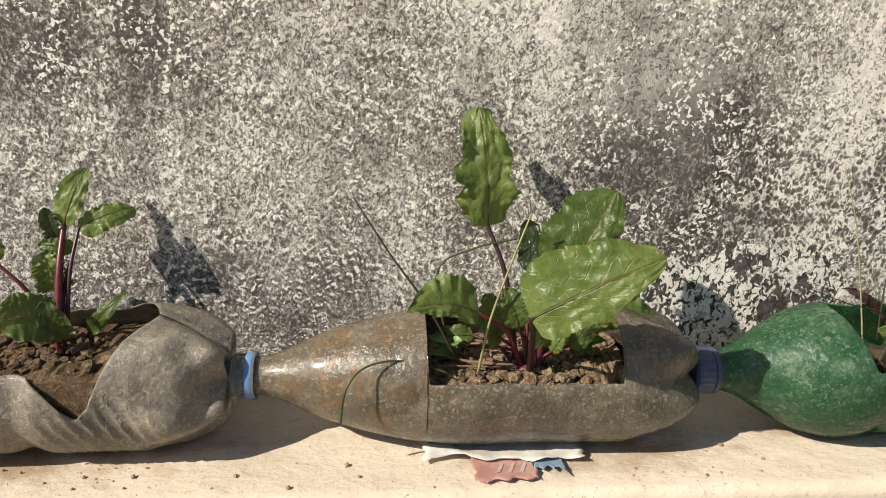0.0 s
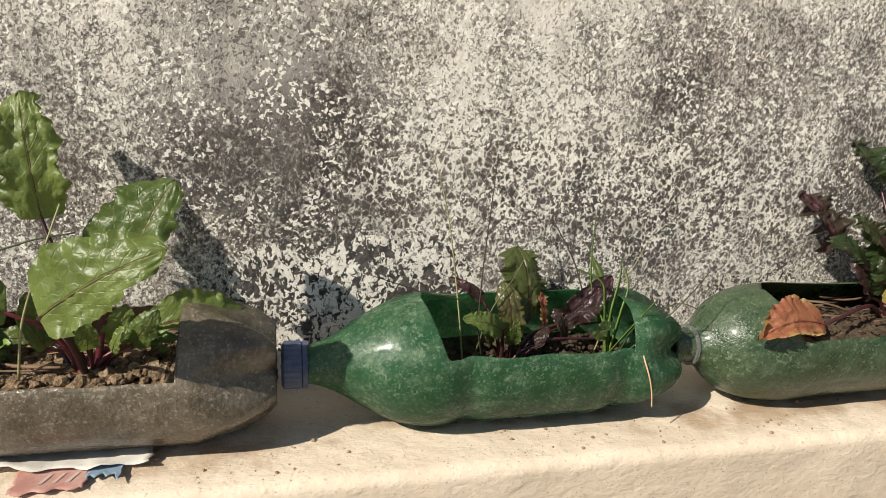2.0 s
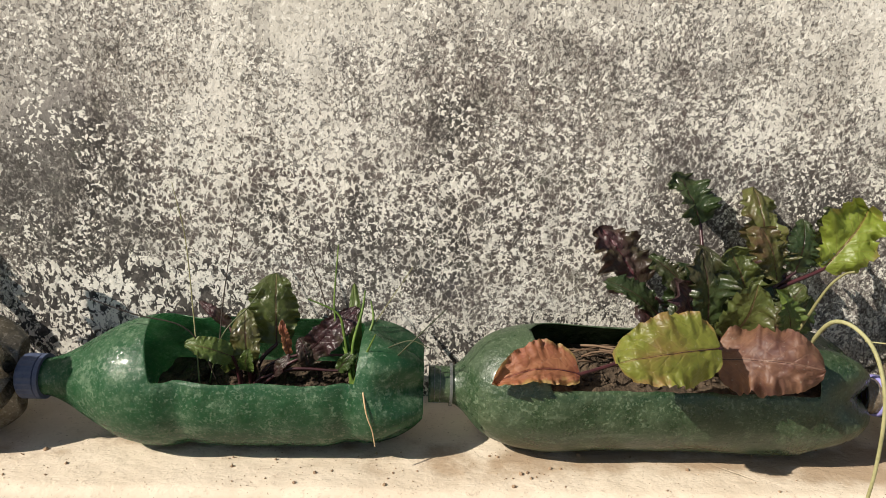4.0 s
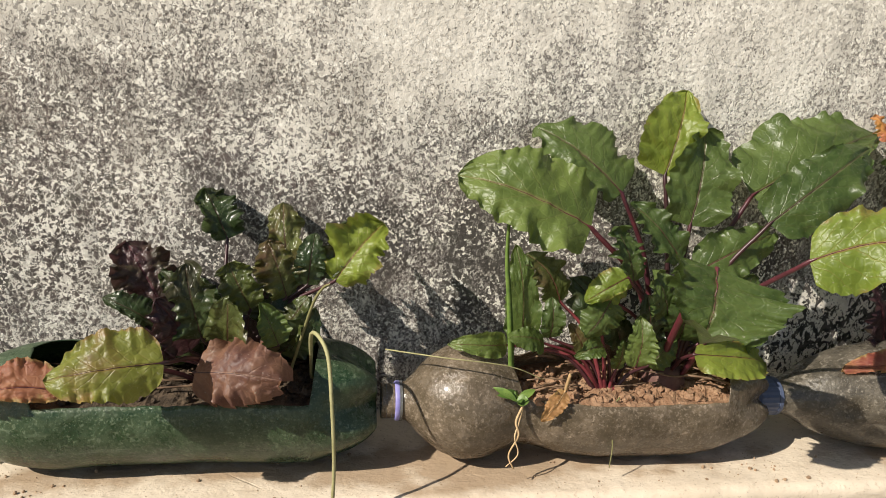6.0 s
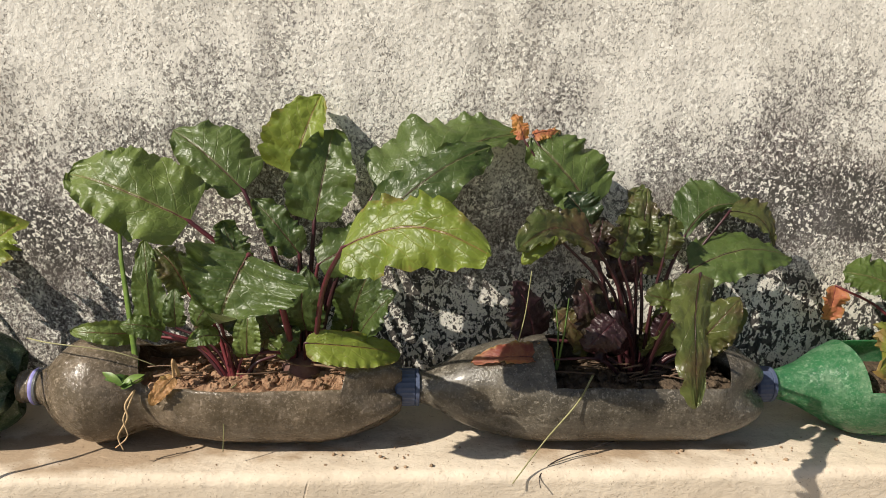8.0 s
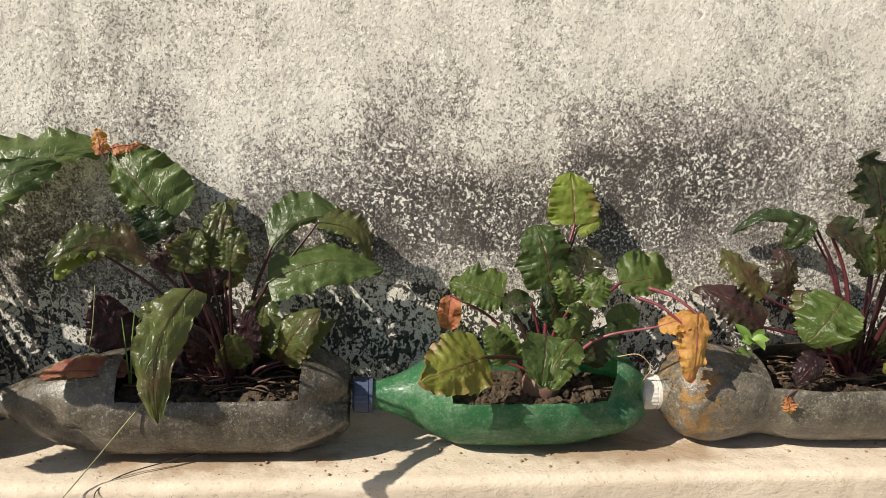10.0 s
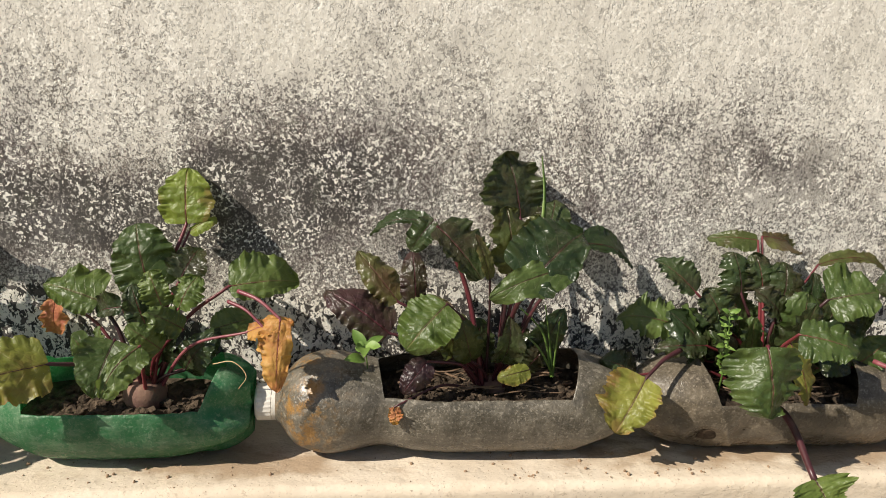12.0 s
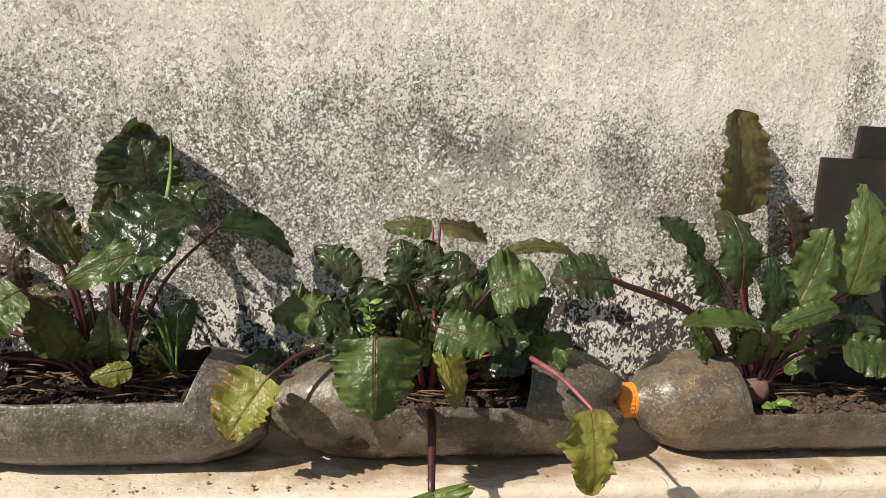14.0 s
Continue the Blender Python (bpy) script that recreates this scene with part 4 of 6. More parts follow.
def beet_leaf(plant, stalk, kind, base, tip, width, roll, bow_by, root, bend=None):
    """A crinkled blade from base to tip with its midrib, and the stalk that carries it from the root. width: of the whole blade,
    or of its two flanks; bend: how far the midrib curves sideways."""
    base, tip, root = Vector(base), Vector(tip), Vector(root)
    kind, form, short, stout = kind[0], kind[1:2] or "o", kind[2:] == "k", kind[2:] == "s"
    flanks = tuple(1.12 * w for w in width) if isinstance(width, tuple) else (0.5 * width, 0.5 * width)
    width = sum(flanks)
    rnd = random.Random(int(abs(base.x) * 9973 + abs(tip.z) * 7919 + width * 1e4))
    d = tip - base
    long = d.length
    d.normalize()
    out = Vector((0.05, -0.80, 0.60))
    n = (out - d * out.dot(d)).normalized()
    n = Matrix.Rotation(radians(roll + rnd.uniform(-9, 9)), 3, d) @ n
    side = d.cross(n)
    nu, nv = 44, 24
    dry = kind in "rbxt"
    crumple = 1.5 if form == "n" else 1.0
    rough = 0.70 if kind in "gmldoy" else 1.0
    ruffle = width * (0.16 if dry else rnd.uniform(0.11, 0.20))
    ruffle *= 0.62 if form in "oh" and not dry else 0.9
    frill = width * (0.10 if kind in "gmly" else 0.16)
    ruffle *= crumple
    cup = width * rnd.uniform(-0.16, 0.12)
    waves = rnd.uniform(3.0, 4.6)
    ph, ph2 = rnd.uniform(0, 6.3), rnd.uniform(0, 6.3)
    rise, blunt, ragged = LEAF_FORMS[form]
    teeth = 0.9 if form in "nc" else 0.60
    rise, blunt = rise * rnd.uniform(0.85, 1.2), blunt * rnd.uniform(0.85, 1.15)
    top = rise / (rise + blunt)
    full = top ** rise * (1 - top) ** blunt
    sway = (rnd.uniform(-0.05, 0.05) if bend is None else bend) * long
    off = Vector((rnd.uniform(0, 50), rnd.uniform(0, 50), 0))
    twist = radians(rnd.uniform(-26, 26))
    folds = {1: rnd.uniform(-0.25, 0.30), -1: rnd.uniform(-0.25, 0.30)}
    droop = rnd.uniform(0.0, 0.20) * long
    bm = bmesh.new()
    uvl = bm.loops.layers.uv.new("UVMap")
    grid, where = [], {}
    for i in range(nu + 1):
        u = i / nu
        half = (u ** rise * (1 - u) ** blunt) / full
        mid = base + d * (long * u) + n * (bow_by * long * (4 * u * (1 - u) * 0.55 - u * u * 0.45 + 0.45 * u)) + side * (sway * math.sin(math.pi * u)) - n * (droop * max(0.0, u - 0.45) ** 2 * 3.3)
        turn = twist * (u - 0.35)
        across = side * math.cos(turn) + n * math.sin(turn)
        above = n * math.cos(turn) - side * math.sin(turn)
        row = []
        for j in range(nv + 1):
            v = 2 * j / nv - 1
            e = abs(v)
            flank = 1 if v > 0 else -1
            edge = 1 + ragged * (0.34 * noise.noise((u * 5 + off.x, flank * 3.0, off.y)) + 0.20 * noise.noise((u * 13 + off.y, flank * 3.0, off.x))) + teeth * (0.10 * noise.noise((u * 27 + off.y, flank * 3.0, off.x)) + 0.07 * noise.noise((u * 55 + off.x, flank * 3.0, off.y)))
            h = half * flanks[flank > 0] * (1 + (edge - 1) * e * e)
            lift = cup * e * e + 2.0 * ruffle * e ** 2.0 * noise.noise((u * waves * 1.6 + ph, flank * 4.0 + ph2, off.x))
            lift += 1.7 * ruffle * e ** 3 * noise.noise((u * waves * 4.5 + ph, flank * 4.0 + ph2, off.y))
            lift += ruffle * 1.3 * e * noise.noise((u * 3.5 + off.x, v * 1.6, off.y))
            cell = abs(math.sin(math.pi * (u * 6.5 - e * 2.3))) * min(1.0, 2.5 * e) * (1.15 - 0.8 * e)
            lift += width * rough * crumple * (0.008 * cell + 0.042 * noise.noise((u * 9 + off.x, v * 5, 3)) + 0.028 * noise.noise((u * 25 + off.x, v * 11, 3)))
            lift += 0.8 * frill * e ** 4 * noise.noise((u * long / width * 9, flank * 5.0, off.x))
            lift += folds[flank] * e * h
            row.append(bm.verts.new(mid + across * (v * h) + above * (lift * min(1.0, u * 6))))
            where[row[-1]] = (u, 0.5 + 0.5 * v)
        grid.append(row)
    for a, b in zip(grid, grid[1:]):
        for j in range(nv):
            f = bm.faces.new((a[j], a[j + 1], b[j + 1], b[j]))
            for lp in f.loops:
                lp[uvl].uv = where[lp.vert]
    rib = [grid[i][nv // 2].co + n * 0.0002 for i in range(nu + 1)]
    leaf = part("leaf", bm, KINDS[kind], plant, WORDS[kind])
    # stalk and midrib
    start = root + Vector(((base.x - root.x) * 0.10 + rnd.uniform(-0.004, 0.004), rnd.uniform(-0.006, 0.006), -0.004))
    if short:
        start = base + Vector(((root.x - base.x) * 0.30, (root.y - base.y) * 0.5, 0.016))
    gap = (base - start).length
    lean = start.lerp(base, 0.5) + Vector((-0.10 * (base.x - start.x), 0.0, min(0.02, 0.14 * gap) * (1 if base.z > start.z - 0.01 else 0.6)))
    if base.z < start.z + 0.012:
        lean = start.lerp(base, 0.5) + Vector((0, -0.006, 0.016 + 0.25 * max(0.0, start.z - base.z)))
    if short:
        lean = start.lerp(base, 0.5) + Vector((0, 0, 0.004))
    way = curve3([start, lean, base], 7)
    thick = (0.0010 + 0.021 * min(width, 0.07)) * (1.8 if stout else 1.0)
    radii = [thick * (1.25 - 0.55 * k / len(way)) for k in range(len(way))]
    tail = rib[2:int(nu * 0.9):2]
    radii += [thick * 0.15 * (1 - 0.85 * k / len(tail)) for k in range(len(tail))]
    bm = bmesh.new()
    tube_into(bm, way + tail, radii, 7)
    # three in ten stalks take the dark material, shade put into their colour
    part("stalk", bm, M_STEMPINK if kind in "xy" and tip.y < -0.03 and tip.x > 0.03 else M_STEMDARK if rnd.random() < 0.3 else stalk, leaf)
    return leaf


def bulb(parent, at, r, mat):
    bm = bmesh.new()
    bmesh.ops.create_uvsphere(bm, u_segments=20, v_segments=14, radius=1.0)
    for v in bm.verts:
        k = 1 + 0.06 * noise.noise(v.co * 2.0 + Vector(at) * 30) + 0.03 * noise.noise(v.co * 6.0)
        taper = 0.55 if v.co.z > 0.7 else 1.0
        v.co = Vector((v.co.x * r * k * taper, v.co.y * r * k * taper, v.co.z * r * k * (1.05 if v.co.z > 0 else 1.2)))
        v.co += Vector(at)
    part("beetroot", bm, mat, parent, "dusty reddish beetroot crown")


def beet_plant(label, root, stalk, leaves, crown=0.008, inner=(0, 0.0, ""), group="beet plants in the bottles"):
    """inner: how many small leaves fill the heart of the plant, their reach and their kinds."""
    plant = new("beet_plant")
    plant.location = root
    for kind, base, tip, width, roll, bow_by, *bend in leaves:
        o = Vector(root)
        beet_leaf(plant, stalk, kind, Vector(base) - o, Vector(tip) - o, width, roll, bow_by, (0, 0, 0), *bend)
    rnd = random.Random(len(leaves) * 31 + int(root[0] * 100))
    for k in range(inner[0]):
        a = math.tau * k * 0.382
        tilt = rnd.uniform(0.15, 0.75)
        d = Vector((math.cos(a) * tilt * 1.3, math.sin(a) * tilt * 0.55 - 0.12, 1.0)).normalized()
        reach = inner[1] * rnd.uniform(0.55, 1.0)
        start = d * (reach * 0.45) + Vector((0.3 * reach * math.cos(a), 0, 0))
        beet_leaf(plant, stalk, inner[2][k % len(inner[2])], start, start + d * reach * 0.62, reach * rnd.uniform(0.28, 0.46), rnd.uniform(-25, 25), 0.1, (0, 0, 0))
    bulb(plant, (0, 0, 0.25 * crown - 0.004), crown, M_BEET if crown > 0.012 else stalk)
    return tagged(plant, label, "beet plant", group)


# leaves: kind, where the blade starts, its tip, width, turn about the midrib, how far it bows
BEET_MIDDLE = (
    ("g", (1.001, -0.07, 0.093), (0.995, -0.06, 0.172), 0.028, 0, 0.08),
    ("o", (1.031, -0.065, 0.128), (1.007, -0.06, 0.167), 0.029, 10, 0.1),
    ("l", (1.047, -0.085, 0.135), (1.075, -0.09, 0.159), 0.018, 20, 0.15),
    ("g", (0.99, -0.07, 0.094), (0.942, -0.085, 0.102), 0.02, -10, 0.3),
    ("g", (1.015, -0.085, 0.102), (0.986, -0.095, 0.112), 0.02, 10, 0.2),
    ("m", (1.022, -0.075, 0.102), (1.022, -0.075, 0.134), 0.019, 0, 0.1),
    ("g", (1.061, -0.09, 0.101), (1.037, -0.1, 0.099), 0.017, 0, 0.2),
)
BEET_SMALL = (
    ("gos", (-0.137, -0.030, 0.139), (-0.123, -0.020, 0.175), (0.010, 0.007), 0, 0.1, 0.00),
    ("go", (-0.128, -0.030, 0.137), (-0.096, -0.020, 0.150), (0.007, 0.009), 0, 0.1, 0.00),
    ("do", (-0.142, -0.030, 0.127), (-0.148, -0.030, 0.151), (0.005, 0.006), 0, 0.1, 0.00),
    ("go", (-0.130, -0.035, 0.125), (-0.151, -0.040, 0.129), (0.005, 0.005), 0, 0.1, 0.00),
    ("gn", (-0.139, -0.040, 0.098), (-0.148, -0.040, 0.124), (0.010, 0.009), 0, 0.1, 0.00),
    ("gh", (-0.131, -0.070, 0.090), (-0.159, -0.090, 0.101), (0.013, 0.015), 0, 0.1, 0.00),
    ("mo", (-0.129, -0.070, 0.075), (-0.134, -0.080, 0.104), (0.008, 0.009), 0, 0.1, 0.00),
    ("go", (-0.122, -0.050, 0.071), (-0.097, -0.055, 0.100), (0.005, 0.005), 0, 0.1, 0.00),
)
BEET_SMALL_INNER = (
    ("go", (-0.172, -0.050, 0.120), (-0.188, -0.045, 0.146), (0.010, 0.010), 0, 0.1, 0.00),
)
BEET_SEEDLINGS = (
    ("pt", (0.426, -0.050, 0.082), (0.402, -0.045, 0.100), (0.003, 0.005), 0, 0.1, 0.00),
    ("oc", (0.461, -0.055, 0.071), (0.458, -0.035, 0.120), (0.020, 0.014), 0, 0.1, 0.00),
    ("go", (0.434, -0.075, 0.070), (0.406, -0.085, 0.085), (0.008, 0.008), 0, 0.1, 0.00),
    ("pc", (0.484, -0.060, 0.067), (0.521, -0.060, 0.103), (0.008, 0.011), 0, 0.1, 0.00),
    ("rn", (0.471, -0.060, 0.065), (0.466, -0.060, 0.092), (0.003, 0.003), 0, 0.1, 0.00),
    ("go", (0.518, -0.055, 0.064), (0.516, -0.040, 0.114), (0.004, 0.005), 0, 0.1, 0.00),
    ("oo", (0.443, -0.070, 0.063), (0.440, -0.060, 0.100), (0.010, 0.009), 0, 0.1, 0.00),
    ("mo", (0.507, -0.070, 0.058), (0.520, -0.070, 0.075), (0.004, 0.005), 0, 0.1, 0.00),
)
BEET_SEEDLINGS_INNER = (
    ("po", (0.487, -0.065, 0.056), (0.479, -0.060, 0.079), (0.006, 0.006), 0, 0.1, 0.00),
)
BEET_YOUNG = (
    ("gn", (0.140, -0.045, 0.144), (0.133, -0.038, 0.221), (0.018, 0.015), 0, 0.1, 0.00),
    ("go", (0.188, -0.070, 0.113), (0.220, -0.060, 0.173), (0.026, 0.015), 0, 0.1, 0.00),
    ("gh", (0.156, -0.120, 0.110), (0.223, -0.140, 0.155), (0.026, 0.015), 0, 0.1, 0.00),
    # a leaf in shade, with that shade put into the dark green kind
    ("do", (0.170, -0.050, 0.114), (0.170, -0.035, 0.147), (0.008, 0.008), 0, 0.1, 0.00),
    ("gh", (0.130, -0.090, 0.101), (0.087, -0.110, 0.112), (0.008, 0.018), 0, 0.1, 0.09),
    ("go", (0.157, -0.085, 0.089), (0.149, -0.080, 0.114), (0.008, 0.008), 0, 0.1, 0.00),
    ("go", (0.131, -0.060, 0.072), (0.103, -0.060, 0.070), (0.005, 0.007), 0, 0.1, 0.00),
    ("go", (0.204, -0.070, 0.081), (0.264, -0.062, 0.078), (0.017, 0.004), 0, 0.1, -0.05),
)
BEET_DARK = (
    ("dn", (0.774, -0.025, 0.163), (0.756, -0.010, 0.200), (0.012, 0.015), 0, 0.1, 0.00),
    ("pn", (0.727, -0.045, 0.119), (0.699, -0.022, 0.159), (0.019, 0.017), 0, 0.1, 0.00),
    ("dc", (0.734, -0.070, 0.108), (0.698, -0.075, 0.135), (0.005, 0.012), 0, 0.1, 0.00),
    ("dn", (0.764, -0.085, 0.107), (0.754, -0.085, 0.161), (0.015, 0.016), 0, 0.1, 0.00),
    ("dc", (0.754, -0.060, 0.127), (0.730, -0.050, 0.146), (0.010, 0.006), 0, 0.1, 0.00),
    ("on", (0.796, -0.070, 0.123), (0.780, -0.065, 0.157), (0.013, 0.013), 0, 0.1, 0.00),
    ("on", (0.821, -0.040, 0.137), (0.815, -0.020, 0.193), (0.013, 0.012), 0, 0.1, 0.00),
    ("on", (0.821, -0.060, 0.129), (0.808, -0.055, 0.170), (0.014, 0.014), 0, 0.1, 0.00),
)
BEET_DARK_INNER = (
    ("dc", (0.836, -0.055, 0.137), (0.841, -0.050, 0.175), (0.011, 0.010), 0, 0.1, 0.00),
    ("ln", (0.856, -0.055, 0.140), (0.891, -0.045, 0.185), (0.019, 0.017), 0, 0.1, 0.00),
    ("dn", (0.848, -0.050, 0.141), (0.868, -0.035, 0.182), (0.009, 0.008), 0, 0.1, 0.00),
    ("go", (0.818, -0.095, 0.106), (0.806, -0.095, 0.137), (0.009, 0.011), 0, 0.1, 0.00),
    ("po", (0.820, -0.060, 0.108), (0.821, -0.050, 0.147), (0.016, 0.014), 0, 0.1, 0.00),
    ("yo", (0.751, -0.138, 0.114), (0.684, -0.152, 0.110), (0.018, 0.023), 0, 0.1, 0.00),
    ("bo", (0.763, -0.110, 0.093), (0.818, -0.140, 0.104), (0.024, 0.018), 0, 0.1, 0.00),
    ("ro", (0.674, -0.104, 0.077), (0.614, -0.112, 0.072), (0.009, 0.018), 0, 0.1, 0.10),
)
BEET_LARGE = (
    ("gh", (1.041, -0.085, 0.194), (0.945, -0.075, 0.233), (0.029, 0.036), 0, 0.1, 0.00),
    ("mo", (1.076, -0.050, 0.213), (1.012, -0.020, 0.261), (0.019, 0.032), 0, 0.1, 0.00),
    ("lh", (1.114, -0.040, 0.226), (1.136, -0.015, 0.292), (0.028, 0.017), 0, 0.1, 0.00),
    ("mo", (1.134, -0.055, 0.189), (1.148, -0.030, 0.263), (0.026, 0.023), 0, 0.1, 0.00),
    ("mh", (1.185, -0.050, 0.214), (1.310, -0.025, 0.271), (0.041, 0.020), 0, 0.1, 0.00),
    ("mh", (1.188, -0.075, 0.197), (1.277, -0.060, 0.262), (0.021, 0.023), 0, 0.1, 0.00),
    ("lh", (1.164, -0.160, 0.194), (1.257, -0.205, 0.208), (0.023, 0.025), 0, 0.1, -0.11),
    ("mh", (1.100, -0.160, 0.188), (1.084, -0.190, 0.151), (0.043, 0.031), 0, 0.1, 0.00),
)
BEET_LARGE_INNER = (
    ("lo", (1.130, -0.100, 0.099), (1.210, -0.085, 0.085), (0.011, 0.016), 0, 0.1, 0.00),
    ("mo", (1.138, -0.070, 0.156), (1.208, -0.060, 0.189), (0.018, 0.018), 0, 0.1, 0.00),
    ("mc", (1.123, -0.070, 0.165), (1.084, -0.055, 0.208), (0.013, 0.013), 0, 0.1, 0.00),
    ("mn", (1.080, -0.085, 0.152), (1.064, -0.080, 0.194), (0.011, 0.012), 0, 0.1, 0.00),
    ("lo", (1.068, -0.100, 0.161), (1.038, -0.100, 0.142), (0.007, 0.011), 0, 0.1, 0.00),
    ("mo", (1.062, -0.090, 0.140), (1.043, -0.100, 0.113), (0.015, 0.013), 0, 0.1, 0.00),
    ("go", (1.084, -0.100, 0.089), (1.086, -0.100, 0.128), (0.010, 0.010), 0, 0.1, 0.00),
    ("mc", (1.112, -0.085, 0.120), (1.098, -0.085, 0.161), (0.014, 0.014), 0, 0.1, 0.00),
)
BEET_PURPLE = (
    ("mh", (1.370, -0.050, 0.203), (1.318, -0.030, 0.262), (0.020, 0.035), 0, 0.1, 0.00),
    ("do", (1.367, -0.060, 0.191), (1.347, -0.050, 0.217), (0.014, 0.014), 0, 0.1, 0.00),
    ("on", (1.363, -0.090, 0.182), (1.295, -0.120, 0.184), (0.011, 0.018), 0, 0.1, 0.19),
    ("lo", (1.326, -0.100, 0.193), (1.300, -0.120, 0.178), (0.009, 0.009), 0, 0.1, 0.00),
    ("po", (1.326, -0.060, 0.088), (1.307, -0.060, 0.140), (0.019, 0.019), 0, 0.1, 0.00),
    ("pc", (1.383, -0.100, 0.120), (1.358, -0.110, 0.099), (0.016, 0.012), 0, 0.1, 0.00),
    ("oh", (1.419, -0.165, 0.180), (1.406, -0.225, 0.108), (0.013, 0.016), 0, 0.1, 0.10),
    ("oh", (1.414, -0.165, 0.154), (1.380, -0.168, 0.165), (0.008, 0.015), 0, 0.1, 0.00),
)
BEET_PURPLE_INNER = (
    ("po", (1.399, -0.060, 0.141), (1.409, -0.050, 0.199), (0.019, 0.019), 0, 0.1, 0.00),
    ("oc", (1.416, -0.060, 0.149), (1.430, -0.050, 0.187), (0.015, 0.012), 0, 0.1, 0.00),
    ("on", (1.408, -0.050, 0.179), (1.422, -0.025, 0.223), (0.011, 0.007), 0, 0.1, 0.00),
    ("mh", (1.455, -0.050, 0.180), (1.525, -0.040, 0.204), (0.031, 0.004), 0, 0.1, -0.20),
    ("oo", (1.496, -0.045, 0.203), (1.545, -0.050, 0.171), (0.015, 0.008), 0, 0.1, -0.17),
    ("mh", (1.455, -0.070, 0.155), (1.554, -0.060, 0.168), (0.023, 0.022), 0, 0.1, -0.09),
    ("rh", (1.338, -0.090, 0.081), (1.268, -0.100, 0.087), (0.005, 0.014), 0, 0.1, 0.00),
    ("on", (1.406, -0.070, 0.169), (1.418, -0.050, 0.223), (0.013, 0.011), 0, 0.1, 0.00),
)
BEET_PURPLE_FRONT = (
    ("on", (1.388, -0.080, 0.167), (1.399, -0.070, 0.203), (0.014, 0.013), 0, 0.1, 0.00),
    ("on", (1.426, -0.080, 0.168), (1.432, -0.070, 0.204), (0.012, 0.012), 0, 0.1, 0.00),
    ("pn", (1.368, -0.070, 0.164), (1.379, -0.060, 0.199), (0.012, 0.012), 0, 0.1, 0.00),
    ("xn", (1.311, -0.030, 0.259), (1.304, -0.020, 0.281), (0.006, 0.006), 0, 0.1, 0.00),
    ("xn", (1.318, -0.030, 0.264), (1.346, -0.020, 0.267), (0.003, 0.007), 0, 0.1, 0.00),
)
BEET_ROSETTE = (
    ("lh", (1.731, -0.030, 0.199), (1.729, -0.012, 0.247), (0.022, 0.021), 0, 0.1, 0.00),
    ("lo", (1.733, -0.030, 0.192), (1.756, -0.030, 0.206), (0.005, 0.007), 0, 0.1, 0.00),
    ("mh", (1.706, -0.060, 0.148), (1.693, -0.050, 0.203), (0.024, 0.025), 0, 0.1, 0.00),
    ("gh", (1.663, -0.055, 0.136), (1.614, -0.045, 0.149), (0.014, 0.026), 0, 0.1, 0.00),
    ("gh", (1.770, -0.055, 0.150), (1.830, -0.040, 0.153), (0.024, 0.013), 0, 0.1, 0.00),
    ("yh", (1.642, -0.110, 0.102), (1.588, -0.150, 0.100), (0.022, 0.027), 0, 0.1, 0.00),
    ("mo", (1.692, -0.110, 0.122), (1.683, -0.140, 0.087), (0.015, 0.020), 0, 0.1, 0.00),
    ("go", (1.714, -0.120, 0.121), (1.689, -0.140, 0.087), (0.015, 0.006), 0, 0.1, 0.09),
)
BEET_ROSETTE_INNER = (
    ("dc", (1.708, -0.080, 0.121), (1.697, -0.080, 0.157), (0.012, 0.012), 0, 0.1, 0.00),
    ("gn", (1.721, -0.080, 0.139), (1.710, -0.075, 0.169), (0.011, 0.010), 0, 0.1, 0.00),
    ("gn", (1.734, -0.080, 0.138), (1.747, -0.075, 0.165), (0.012, 0.012), 0, 0.1, 0.00),
    ("mc", (1.738, -0.085, 0.122), (1.714, -0.100, 0.142), (0.010, 0.013), 0, 0.1, 0.00),
    ("do", (1.731, -0.060, 0.157), (1.744, -0.040, 0.183), (0.016, 0.015), 0, 0.1, 0.00),
    ("do", (1.686, -0.070, 0.136), (1.659, -0.060, 0.128), (0.007, 0.012), 0, 0.1, 0.00),
    ("mo", (1.757, -0.070, 0.115), (1.791, -0.060, 0.124), (0.012, 0.011), 0, 0.1, 0.00),
    ("gc", (1.724, -0.100, 0.110), (1.703, -0.110, 0.133), (0.011, 0.011), 0, 0.1, 0.00),
)
BEET_ROSETTE_FRONT = (
    ("xo", (1.617, -0.030, 0.131), (1.614, -0.030, 0.095), (0.011, 0.009), 0, 0.1, 0.00),
    ("xo", (1.792, -0.100, 0.125), (1.828, -0.112, 0.140), (0.007, 0.011), 0, 0.1, 0.00),
    ("xok", (1.820, -0.113, 0.141), (1.817, -0.125, 0.082), (0.010, 0.013), 0, 0.1, 0.00),
    ("xnk", (1.808, -0.112, 0.132), (1.812, -0.118, 0.099), (0.007, 0.007), 0, 0.1, 0.00),
)
